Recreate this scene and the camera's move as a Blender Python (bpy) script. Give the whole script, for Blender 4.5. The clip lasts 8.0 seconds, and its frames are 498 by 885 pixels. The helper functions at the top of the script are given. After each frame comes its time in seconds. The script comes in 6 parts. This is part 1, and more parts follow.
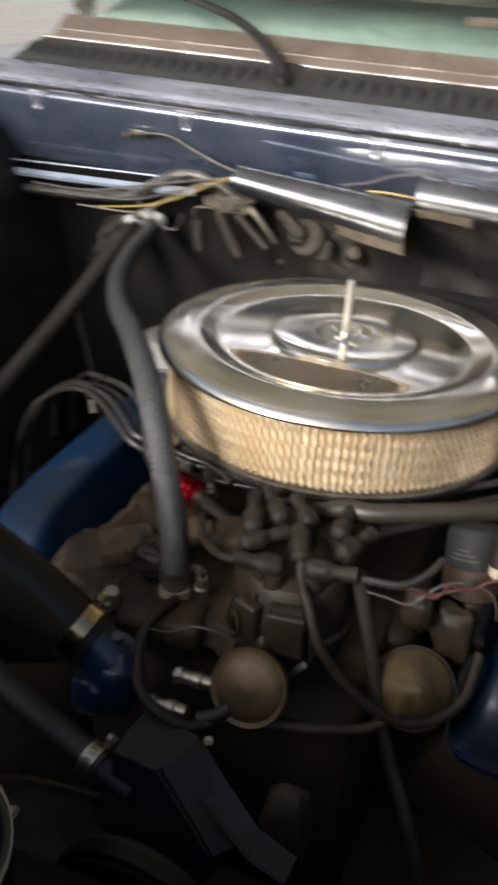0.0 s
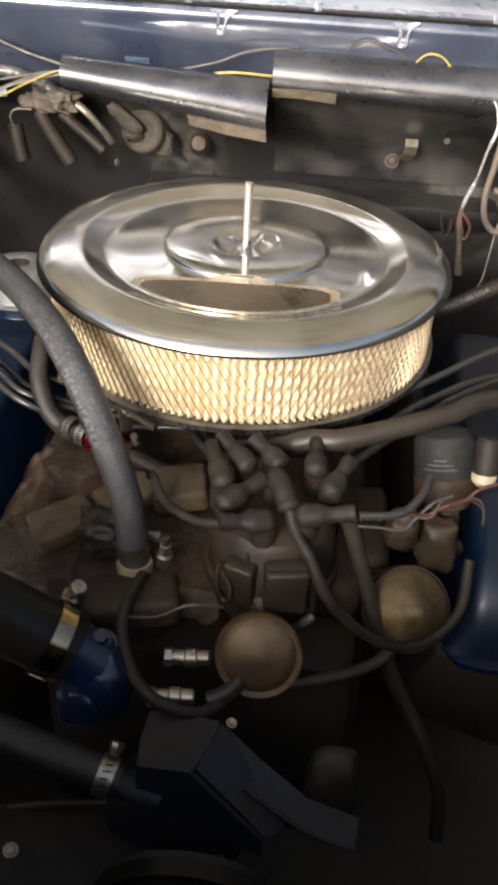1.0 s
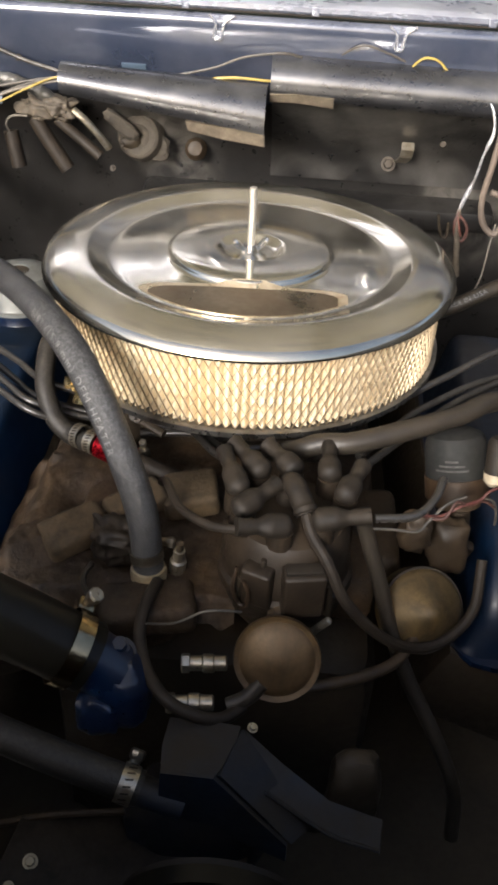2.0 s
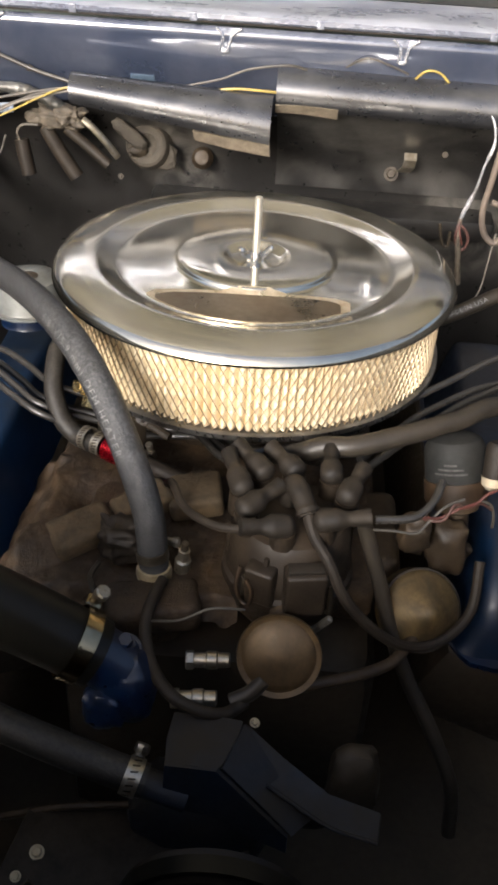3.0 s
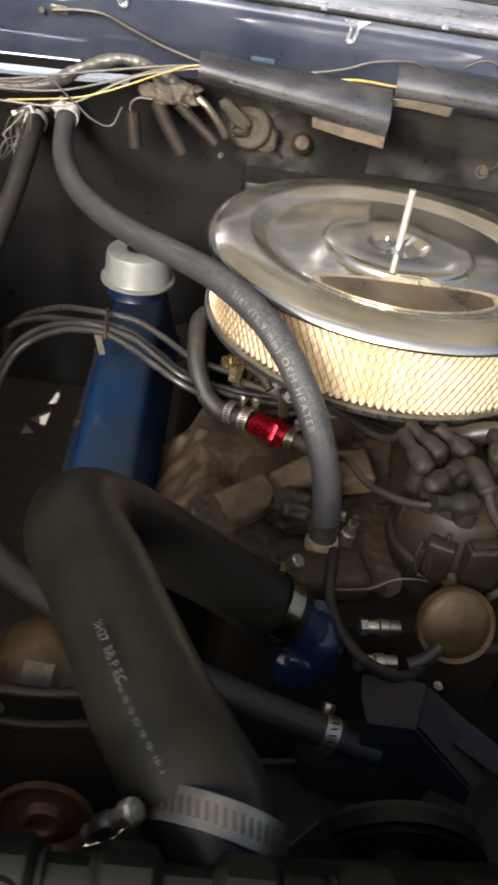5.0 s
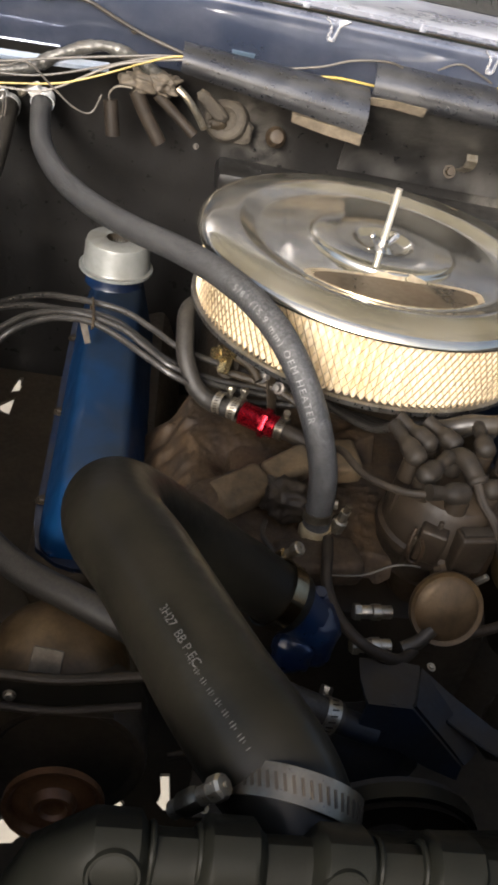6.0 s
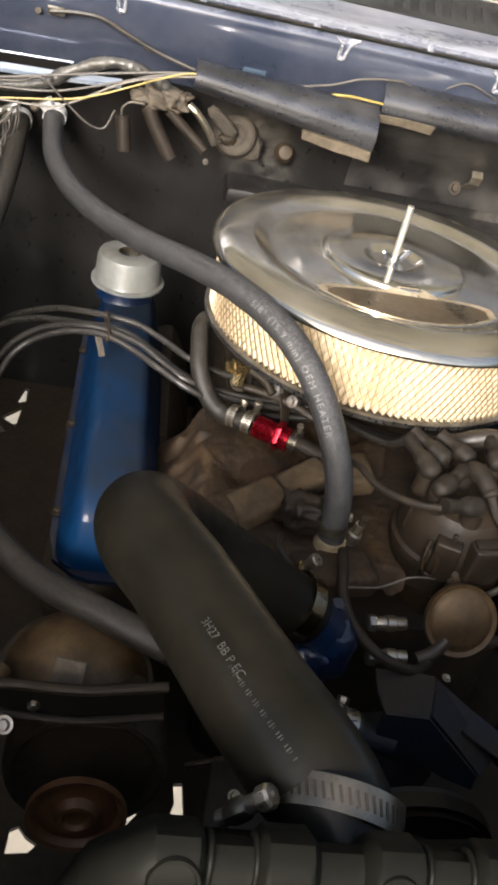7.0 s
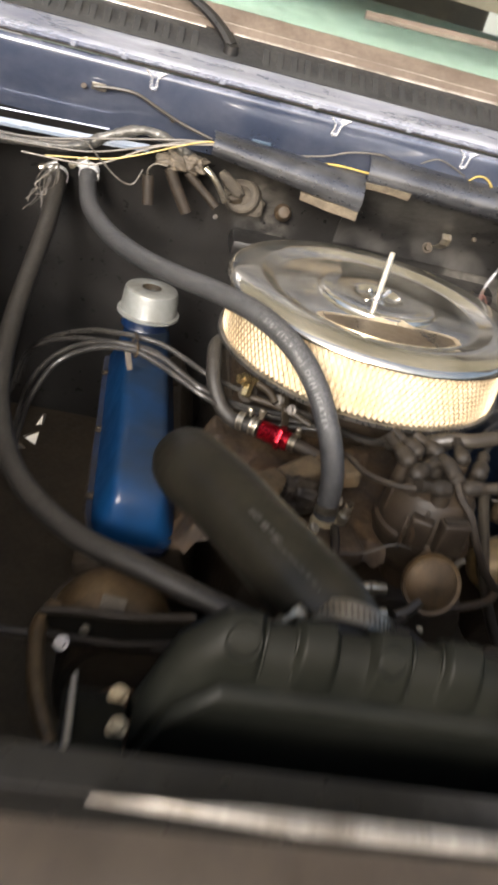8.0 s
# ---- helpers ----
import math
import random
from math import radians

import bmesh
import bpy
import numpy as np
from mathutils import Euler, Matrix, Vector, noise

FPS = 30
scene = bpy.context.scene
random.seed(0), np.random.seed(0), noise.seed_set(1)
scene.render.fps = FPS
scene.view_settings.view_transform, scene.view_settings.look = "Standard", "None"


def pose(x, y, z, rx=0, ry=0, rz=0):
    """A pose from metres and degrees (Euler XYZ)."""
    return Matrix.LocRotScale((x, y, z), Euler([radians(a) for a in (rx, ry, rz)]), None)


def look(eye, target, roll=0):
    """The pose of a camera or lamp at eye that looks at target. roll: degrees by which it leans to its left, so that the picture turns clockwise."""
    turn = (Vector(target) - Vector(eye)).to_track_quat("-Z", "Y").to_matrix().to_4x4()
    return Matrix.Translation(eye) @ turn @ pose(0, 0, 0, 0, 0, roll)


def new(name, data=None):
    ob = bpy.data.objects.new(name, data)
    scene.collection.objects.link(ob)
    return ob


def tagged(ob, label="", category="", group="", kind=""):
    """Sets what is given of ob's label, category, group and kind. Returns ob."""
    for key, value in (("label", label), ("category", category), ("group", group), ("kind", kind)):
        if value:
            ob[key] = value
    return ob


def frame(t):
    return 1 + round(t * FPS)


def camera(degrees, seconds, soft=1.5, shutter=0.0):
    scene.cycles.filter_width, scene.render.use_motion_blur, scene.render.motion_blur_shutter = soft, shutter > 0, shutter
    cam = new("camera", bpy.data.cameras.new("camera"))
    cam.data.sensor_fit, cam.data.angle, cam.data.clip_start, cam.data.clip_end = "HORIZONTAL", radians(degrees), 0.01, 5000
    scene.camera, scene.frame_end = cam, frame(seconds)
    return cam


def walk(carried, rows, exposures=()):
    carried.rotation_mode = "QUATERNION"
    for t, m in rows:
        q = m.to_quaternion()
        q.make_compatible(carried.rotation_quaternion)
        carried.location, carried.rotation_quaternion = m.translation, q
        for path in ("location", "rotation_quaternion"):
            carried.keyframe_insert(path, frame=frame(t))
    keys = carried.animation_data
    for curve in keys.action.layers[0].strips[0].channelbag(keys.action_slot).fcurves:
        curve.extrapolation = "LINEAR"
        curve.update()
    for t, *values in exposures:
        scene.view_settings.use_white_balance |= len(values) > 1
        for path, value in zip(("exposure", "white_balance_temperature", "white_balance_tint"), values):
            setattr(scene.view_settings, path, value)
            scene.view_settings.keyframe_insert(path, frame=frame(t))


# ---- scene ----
# The engine bay of an old car; the origin is on the air cleaner's axis, at the lid's rim.
cam = camera(31.4, 8.0, soft=3.3, shutter=0.6)
PATH = [
    (0, (0.219, -0.776, 0.325), (-0.1059, 0.0355, -0.1605), 4.12),
    (0.2, (0.174, -0.762, 0.309), (-0.0464, 0.0806, -0.1825), 3.75),
    (0.5, (0.104, -0.732, 0.316), (0.0208, 0.0547, -0.2954), 3.71),
    (1, (0.062, -0.724, 0.318), (0.0066, 0.0846, -0.2679), 3.30),
    (1.5, (0.037, -0.719, 0.314), (-0.0115, 0.0951, -0.2638), 3.06),
    (2, (0.038, -0.726, 0.318), (0.0045, 0.0869, -0.2640), 3.27),
    (3.5, (0.038, -0.748, 0.327), (-0.0080, 0.0690, -0.2480), 4.08),
    (4, (0.027, -0.758, 0.312), (-0.0679, 0.0454, -0.2749), 4.15),
    (4.2, (-0.009, -0.765, 0.318), (-0.0987, 0.0362, -0.2737), 4.35),
    (5.5, (-0.212, -0.786, 0.327), (-0.0771, 0.0172, -0.2539), 13.22),
    (6, (-0.223, -0.792, 0.326), (-0.0786, 0.0079, -0.2574), 13.92),
    (6.5, (-0.233, -0.794, 0.328), (-0.0842, 0.0067, -0.2520), 14.17),
    (7, (-0.247, -0.797, 0.330), (-0.0925, 0.0082, -0.2428), 14.49),
    (7.5, (-0.254, -0.834, 0.341), (-0.1032, -0.0053, -0.1981), 14.64),
    (7.7, (-0.256, -0.860, 0.333), (-0.1082, -0.0157, -0.1827), 14.97),
    (8, (-0.297, -0.965, 0.340), (-0.1219, -0.1136, -0.1550), 16.40),
]
EXPOSURES = [(0.0, 0.58, 6000, 12), (0.5, 1.00, 6200, 12), (1.5, 0.99, 6220, 12), (3.5, 1.02, 6220, 12), (5.5, 1.16, 6260, 12), (6.8, 1.16, 6260, 12), (7.5, 1.27, 6300, 12), (8.0, 1.38, 6300, 12)]
walk(cam, [(t, look(eye, target, roll)) for t, eye, target, roll in PATH], EXPOSURES)

# ---- light: open bright sky in front of the car, an added unseen roof over the cabin, a low hazy sun
GROUND = -1.05
SUN_ELEVATION, SUN_AZIMUTH = radians(22), radians(-160)  # azimuth from +y, to the right
world = bpy.data.worlds.new("sky")
scene.world = world
world.use_nodes = True
sky = world.node_tree.nodes.new("ShaderNodeTexSky")
sky.sky_type, sky.sun_disc = "NISHITA", False
sky.sun_elevation, sky.sun_rotation = SUN_ELEVATION, SUN_AZIMUTH
sky.air_density, sky.dust_density = 1.0, 5.0
background = world.node_tree.nodes["Background"]
background.inputs["Strength"].default_value = 0.13
world.node_tree.links.new(sky.outputs["Color"], background.inputs["Color"])
sun = new("sun", bpy.data.lights.new("sun", "SUN"))
sun.data.energy, sun.data.angle, sun.data.color = 3.0, radians(22), (1.0, 0.965, 0.92)
sun_from = Vector((math.sin(SUN_AZIMUTH) * math.cos(SUN_ELEVATION), math.cos(SUN_AZIMUTH) * math.cos(SUN_ELEVATION), math.sin(SUN_ELEVATION)))
sun.matrix_world = look(sun_from * 20, (0, 0, 0))


# ---- materials
def mat(name, base, other=None, scale=30.0, rough=(0.4, 0.6), metal=0.0, bump=0.0, bump_scale=300.0, coat=0.0, dust=None, dust_amount=0.5, dust_scale=25.0, detail=4.0, stretch=None, spec=0.5, gloss=0.1, dust_edge=(0.35, 0.68), cling=0.05, stains=()):
    """A surface with blotches at one scale, grain at another, and dust that settles on what faces up; cling is the share that stays on upright faces, stains are patches of (centre, reach, amount)."""
    m = bpy.data.materials.new(name)
    m.use_nodes = True
    nodes, links = m.node_tree.nodes, m.node_tree.links
    bsdf = nodes["Principled BSDF"]
    coord = nodes.new("ShaderNodeTexCoord")
    place = coord.outputs["Object"]
    if stretch:
        mapping = nodes.new("ShaderNodeMapping")
        mapping.inputs["Scale"].default_value = stretch
        links.new(place, mapping.inputs["Vector"])
        place = mapping.outputs["Vector"]

    def noise_of(size, depth=4.0, off=0.0):
        n = nodes.new("ShaderNodeTexNoise")
        n.inputs["Scale"].default_value, n.inputs["Detail"].default_value = size, depth
        n.inputs["Roughness"].default_value = 0.62
        n.inputs["Distortion"].default_value = off
        links.new(place, n.inputs["Vector"])
        return n.outputs["Fac"]

    def ramp(value, lo, hi, a, b):
        r = nodes.new("ShaderNodeMapRange")
        r.inputs["From Min"].default_value, r.inputs["From Max"].default_value = lo, hi
        r.inputs["To Min"].default_value, r.inputs["To Max"].default_value = a, b
        links.new(value, r.inputs["Value"])
        return r.outputs["Result"]

    def mix(fac, a, b):
        x = nodes.new("ShaderNodeMix")
        x.data_type = "RGBA"
        links.new(fac, x.inputs[0])
        for socket, value in ((x.inputs[6], a), (x.inputs[7], b)):
            if isinstance(value, tuple):
                socket.default_value = (*value, 1)
            else:
                links.new(value, socket)
        return x.outputs[2]

    blotch, grain = noise_of(scale, detail, 0.3), noise_of(scale * 7, 5.0)
    other = other or tuple(0.7 * v for v in base)
    colour = mix(ramp(blotch, 0.35, 0.65, 0, 1), base, other)
    colour = mix(ramp(grain, 0.3, 0.75, 0.0, 0.35), colour, tuple(0.6 * (a + b) / 2 for a, b in zip(base, other)))
    roughness = ramp(grain, 0.3, 0.7, *rough)
    metallic = None
    if dust:
        geo, split = nodes.new("ShaderNodeNewGeometry"), nodes.new("ShaderNodeSeparateXYZ")
        links.new(geo.outputs["Normal"], split.inputs[0])
        up = ramp(split.outputs["Z"], 0.0, 0.9, cling, 1.0)
        mul = nodes.new("ShaderNodeMath")
        mul.operation = "MULTIPLY"
        links.new(up, mul.inputs[0])
        links.new(ramp(noise_of(dust_scale, 6.0, 0.5), *dust_edge, 0.0, dust_amount), mul.inputs[1])
        colour = mix(mul.outputs[0], colour, dust)
        rough_mix = nodes.new("ShaderNodeMix")
        links.new(mul.outputs[0], rough_mix.inputs[0])
        links.new(roughness, rough_mix.inputs[2])
        rough_mix.inputs[3].default_value = 0.9
        roughness = rough_mix.outputs[0]
        if metal:
            metallic = ramp(mul.outputs[0], 0.0, 0.7, metal, 0.0)
    for centre, reach, amount in stains:
        far = nodes.new("ShaderNodeVectorMath")
        far.operation = "DISTANCE"
        links.new(place, far.inputs[0])
        far.inputs[1].default_value = centre
        spread = nodes.new("ShaderNodeMath")
        spread.operation = "MULTIPLY"
        links.new(ramp(far.outputs["Value"], reach, 0.15 * reach, 0.0, amount), spread.inputs[0])
        links.new(ramp(noise_of(30.0, 7.0, 0.8), 0.36, 0.62, 0.0, 1.0), spread.inputs[1])
        colour = mix(spread.outputs[0], colour, dust)
    links.new(colour, bsdf.inputs["Base Color"])
    links.new(roughness, bsdf.inputs["Roughness"])
    bsdf.inputs["Metallic"].default_value = metal
    if metallic:
        links.new(metallic, bsdf.inputs["Metallic"])
    bsdf.inputs["Specular IOR Level"].default_value = spec
    bsdf.inputs["Coat Weight"].default_value = coat
    bsdf.inputs["Coat Roughness"].default_value = gloss
    if bump:
        b = nodes.new("ShaderNodeBump")
        b.inputs["Strength"].default_value, b.inputs["Distance"].default_value = bump, 0.001
        links.new(noise_of(bump_scale, 6.0), b.inputs["Height"])
        links.new(b.outputs["Normal"], bsdf.inputs["Normal"])
    return m


DIRT = (0.11, 0.08, 0.048)
M = dict(
    chrome=mat("chrome", (0.61, 0.585, 0.51), (0.49, 0.465, 0.395), 11, (0.025, 0.075), 1.0, 0.05, 20, dust=(0.36, 0.32, 0.24), dust_amount=0.22, dust_scale=14, detail=7, dust_edge=(0.28, 0.85)),
    polished=mat("polished_steel", (0.75, 0.75, 0.74), (0.6, 0.58, 0.55), 60, (0.12, 0.25), 1.0),
    stainless=mat("stainless_band", (0.25, 0.22, 0.17), (0.13, 0.11, 0.08), 60, (0.26, 0.44), 0.9, 0.1, 400),
    warm_band=mat("yellowed_bright_steel", (0.46, 0.36, 0.215), (0.26, 0.195, 0.11), 40, (0.10, 0.26), 1.0, 0.1, 300),
    zinc=mat("zinc_plate", (0.50, 0.46, 0.38), (0.30, 0.26, 0.19), 80, (0.25, 0.45), 0.9, 0.1, 300),
    paper=mat("filter_paper", (0.88, 0.78, 0.57), (0.80, 0.64, 0.40), 26, (0.8, 0.95), 0.0, 0.2, 900, detail=5),
    mesh=mat("expanded_metal", (0.37, 0.29, 0.18), (0.25, 0.19, 0.11), 50, (0.3, 0.5), 0.45),
    stud=mat("zinc_stud", (0.74, 0.71, 0.63), (0.58, 0.55, 0.47), 90, (0.34, 0.48), 0.7, 0.1, 400),
    union=mat("yellow_brass_union", (0.72, 0.56, 0.28), (0.48, 0.36, 0.17), 70, (0.16, 0.32), 0.95, 0.1, 300),
    grille=mat("dusty_black_grille", (0.017, 0.018, 0.020), (0.032, 0.033, 0.034), 24, (0.25, 0.5), 0.0, 0.2, 150, dust=(0.085, 0.085, 0.082), dust_amount=0.2, dust_scale=18),
    fender=mat("dusty_pale_body_paint", (0.62, 0.61, 0.57), (0.50, 0.48, 0.43), 6, (0.15, 0.4), 0.0, 0.1, 90, coat=0.6, dust=(0.55, 0.50, 0.42), dust_amount=0.4),
    lip_paint=mat("pale_blue_lip_paint", (0.42, 0.47, 0.54), (0.22, 0.27, 0.34), 30, (0.1, 0.3), 0.3, 0.25, 120, coat=0.8, stretch=(0.35, 1.0, 1.0)),
    rim_black=mat("base_pan_steel", (0.33, 0.32, 0.295), (0.16, 0.152, 0.138), 40, (0.2, 0.42), 0.95, 0.1, 200, dust=DIRT, dust_amount=0.3),
    hose=mat("heater_hose_rubber", (0.026, 0.0261, 0.0263), (0.044, 0.0441, 0.0444), 70, (0.28, 0.46), 0.0, 1.0, 620, dust=(0.23, 0.230, 0.228), dust_amount=0.34, dust_scale=420, spec=0.5, dust_edge=(0.44, 0.68), cling=0.2),
    rubber=mat("black_rubber", (0.022, 0.0185, 0.0140), (0.036, 0.030, 0.022), 25, (0.32, 0.50), 0.0, 0.15, 500, dust=(0.075, 0.055, 0.034), dust_amount=0.3, spec=0.45),
    rad_rubber=mat("radiator_hose_rubber", (0.0060, 0.0056, 0.0042), (0.0108, 0.0097, 0.0068), 16, (0.36, 0.54), 0.0, 0.14, 260, coat=0.20, dust=(0.028, 0.0230, 0.0145), dust_amount=0.36, dust_scale=14, spec=0.10, gloss=0.24, dust_edge=(0.42, 0.74)),
    boot=mat("spark_boot_rubber", (0.0105, 0.0083, 0.0060), (0.020, 0.0155, 0.0108), 60, (0.5, 0.7), 0.0, 0.2, 500, dust=(0.046, 0.034, 0.021), dust_amount=0.4, dust_scale=60, spec=0.28),
    cable=mat("plug_cable", (0.020, 0.0185, 0.0165), (0.034, 0.031, 0.027), 60, (0.22, 0.38), 0.0, 0.1, 300, dust=(0.10, 0.090, 0.075), dust_amount=0.22, dust_scale=160, spec=0.6),
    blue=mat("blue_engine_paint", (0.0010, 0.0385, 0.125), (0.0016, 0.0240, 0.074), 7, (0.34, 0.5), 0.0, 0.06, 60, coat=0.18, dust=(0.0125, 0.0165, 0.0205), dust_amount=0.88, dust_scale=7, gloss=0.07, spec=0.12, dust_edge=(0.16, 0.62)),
    # the cover blue again, greasy and darkened to hold the right side's shade
    blue_in_shade=mat("shaded_greasy_blue_paint", (0.0022, 0.0135, 0.038), (0.0036, 0.0070, 0.0165), 12, (0.30, 0.55), 0.0, 0.15, 160, coat=0.15, dust=(0.021, 0.0190, 0.0165), dust_amount=0.65, dust_scale=12, detail=6),
    blue_dirty=mat("dirty_blue_paint", (0.0015, 0.016, 0.058), (0.0035, 0.0085, 0.024), 24, (0.22, 0.45), 0.0, 0.2, 220, coat=0.35, dust=(0.026, 0.0205, 0.0140), dust_amount=0.45, dust_scale=22),
    tan_metal=mat("dirty_cast_aluminium", (0.070, 0.041, 0.0170), (0.0090, 0.0056, 0.0029), 30, (0.45, 0.85), 0.08, 1.0, 520, dust=(0.064, 0.041, 0.019), dust_amount=0.5, dust_scale=60, detail=10, dust_edge=(0.46, 0.68)),
    grime=mat("oily_grime", (0.020, 0.0138, 0.0078), (0.044, 0.029, 0.0150), 26, (0.36, 0.75), 0.0, 0.7, 180, dust=(0.085, 0.055, 0.027), dust_amount=0.5, spec=0.4, detail=7),
    tray=mat("blocking_tray_black", (0.030, 0.0230, 0.0140), (0.050, 0.0375, 0.0220), 20, (0.4, 0.68), 0.0, 0.35, 160, dust=(0.066, 0.048, 0.030), dust_amount=0.36, spec=0.35),
    black_iron=mat("black_iron", (0.019, 0.0142, 0.0086), (0.033, 0.0245, 0.0148), 20, (0.4, 0.68), 0.0, 0.35, 160, dust=(0.066, 0.046, 0.026), dust_amount=0.36, spec=0.35),
    vac=mat("dull_brown_plate", (0.135, 0.086, 0.038), (0.052, 0.032, 0.0150), 34, (0.3, 0.6), 0.4, 0.3, 300, dust=(0.115, 0.077, 0.037), dust_amount=0.4, detail=7),
    cap_black=mat("distributor_cap_plastic", (0.013, 0.0095, 0.0062), (0.027, 0.0190, 0.0115), 40, (0.36, 0.62), 0.0, 0.3, 240, dust=(0.060, 0.040, 0.022), dust_amount=0.55, spec=0.35, dust_scale=30, detail=7),
    grey_plate=mat("dull_zinc_cap", (0.225, 0.235, 0.222), (0.165, 0.170, 0.156), 24, (0.3, 0.5), 0.2, 0.12, 220, coat=0.2, dust=(0.12, 0.098, 0.068), dust_amount=0.5, dust_scale=30),
    brass=mat("dirty_brass", (0.190, 0.128, 0.050), (0.034, 0.023, 0.011), 34, (0.38, 0.6), 0.3, 0.3, 250, dust=(0.030, 0.021, 0.012), dust_amount=0.6, dust_scale=26, detail=5),
    # clamp steel coloured almost white in place of its sky glint
    glint_band=mat("white_glint_steel", (0.93, 0.92, 0.90), (0.84, 0.83, 0.80), 60, (0.2, 0.4), 0.15, 0.1, 300, coat=0.5),
    collar=mat("pale_brass_collar", (0.52, 0.43, 0.27), (0.36, 0.28, 0.16), 60, (0.35, 0.6), 0.4, 0.1, 300),
    bracket=mat("grimy_dark_blue_steel", (0.0040, 0.0115, 0.0255), (0.0090, 0.0090, 0.0095), 22, (0.38, 0.62), 0.0, 0.25, 200, dust=(0.030, 0.0225, 0.0135), dust_amount=0.85, dust_scale=16, spec=0.4, dust_edge=(0.30, 0.60)),
    headliner=mat("cream_headliner", (0.86, 0.80, 0.64), (0.80, 0.74, 0.58), 8, (0.7, 0.9), 0.0, 0.1, 200),
    hose_dark=mat("old_black_hose_rubber", (0.014, 0.0126, 0.0106), (0.024, 0.0215, 0.0182), 60, (0.34, 0.52), 0.0, 0.5, 600, dust=(0.105, 0.092, 0.073), dust_amount=0.34, dust_scale=300, spec=0.36),
    hose_print=mat("white_hose_print", (0.24, 0.24, 0.235), (0.12, 0.12, 0.118), 260, (0.6, 0.8)),
    red=mat("red_anodised", (0.40, 0.010, 0.022), (0.30, 0.006, 0.014), 60, (0.2, 0.34), 0.85),
    firewall=mat("dark_blue_body_paint", (0.050, 0.066, 0.110), (0.094, 0.110, 0.156), 14, (0.07, 0.22), 0.5, 0.28, 45, coat=1.0, dust=(0.26, 0.27, 0.295), dust_amount=0.46, dust_scale=13),
    cowl=mat("dusty_cowl_paint", (0.18, 0.202, 0.285), (0.36, 0.385, 0.455), 26, (0.12, 0.35), 0.5, 0.25, 90, coat=0.7, dust=(0.46, 0.47, 0.52), dust_amount=0.5, dust_scale=22, stretch=(0.35, 1.0, 1.0)),
    black_paint=mat("black_underbody_paint", (0.0098, 0.0093, 0.0087), (0.019, 0.0180, 0.0168), 10, (0.24, 0.5), 0.0, 0.5, 110, dust=(0.150, 0.140, 0.122), dust_amount=0.50, dust_scale=8, detail=8, spec=0.36, dust_edge=(0.50, 0.84), cling=0.20),
    firewall_black=mat("dust_stained_black_paint", (0.0098, 0.0093, 0.0087), (0.019, 0.0180, 0.0168), 10, (0.24, 0.5), 0.0, 0.5, 110, dust=(0.150, 0.140, 0.122), dust_amount=0.50, dust_scale=8, detail=8, spec=0.36, dust_edge=(0.50, 0.84), cling=0.18, stains=(((-0.135, 0.306, 0.005), 0.062, 0.75), ((-0.100, 0.318, -0.030), 0.050, 0.5), ((0.215, 0.318, -0.020), 0.065, 0.55), ((0.250, 0.326, -0.070), 0.085, 0.6))),
    dusty_black=mat("dusty_black_paint", (0.008, 0.0078, 0.0074), (0.020, 0.0193, 0.0183), 12, (0.22, 0.5), 0.0, 0.35, 110, dust=(0.18, 0.172, 0.155), dust_amount=0.70, dust_scale=12, detail=8, dust_edge=(0.46, 0.80), cling=0.4),
    shield=mat("satin_black_cover", (0.070, 0.072, 0.080), (0.115, 0.119, 0.129), 30, (0.24, 0.36), 0.80, 0.16, 80, coat=0.4, dust=(0.12, 0.105, 0.085), dust_amount=0.30, dust_scale=34, stretch=(0.6, 1.0, 1.0), gloss=0.20, cling=0.6, detail=7, dust_edge=(0.50, 0.78)),
    foam=mat("rough_tan", (0.155, 0.128, 0.090), (0.080, 0.064, 0.045), 60, (0.85, 0.95), 0.0, 0.8, 300),
    mastic=mat("pale_sealing_mastic", (0.120, 0.099, 0.071), (0.046, 0.036, 0.025), 55, (0.5, 0.8), 0.0, 0.8, 200, dust=(0.08, 0.065, 0.045), dust_amount=0.5),
    tan_crust=mat("tan_dusty_casting", (0.120, 0.080, 0.038), (0.038, 0.0245, 0.0118), 48, (0.7, 0.9), 0.0, 0.9, 300, dust=(0.138, 0.100, 0.054), dust_amount=0.5, dust_scale=70, detail=9),
    crust=mat("pale_tan_crust", (0.060, 0.050, 0.036), (0.026, 0.021, 0.0145), 55, (0.7, 0.9), 0.0, 0.9, 160, dust=(0.075, 0.064, 0.047), dust_amount=0.5, detail=7),
    tape=mat("crinkled_silver_tape", (0.62, 0.63, 0.66), (0.22, 0.215, 0.21), 70, (0.18, 0.4), 0.4, 0.9, 260),
    plastic=mat("black_plastic", (0.0045, 0.0050, 0.0040), (0.0080, 0.0084, 0.0066), 18, (0.32, 0.52), 0.0, 0.2, 160, dust=(0.015, 0.013, 0.009), dust_amount=0.25, dust_scale=20, spec=0.065),
    worn_steel=mat("worn_steel_edge", (0.46, 0.44, 0.41), (0.16, 0.14, 0.12), 14, (0.3, 0.5), 0.7, 0.2, 120, stretch=(2.2, 0.3, 0.3)),
    brown_paint=mat("brown_primer", (0.037, 0.0265, 0.0165), (0.016, 0.0117, 0.0077), 9, (0.4, 0.7), 0.0, 0.25, 150, dust=(0.074, 0.056, 0.036), dust_amount=0.4, dust_scale=8, detail=7),
    trim=mat("brown_weathered_trim", (0.15, 0.12, 0.095), (0.09, 0.07, 0.055), 18, (0.45, 0.7), 0.1, 0.2, 140),
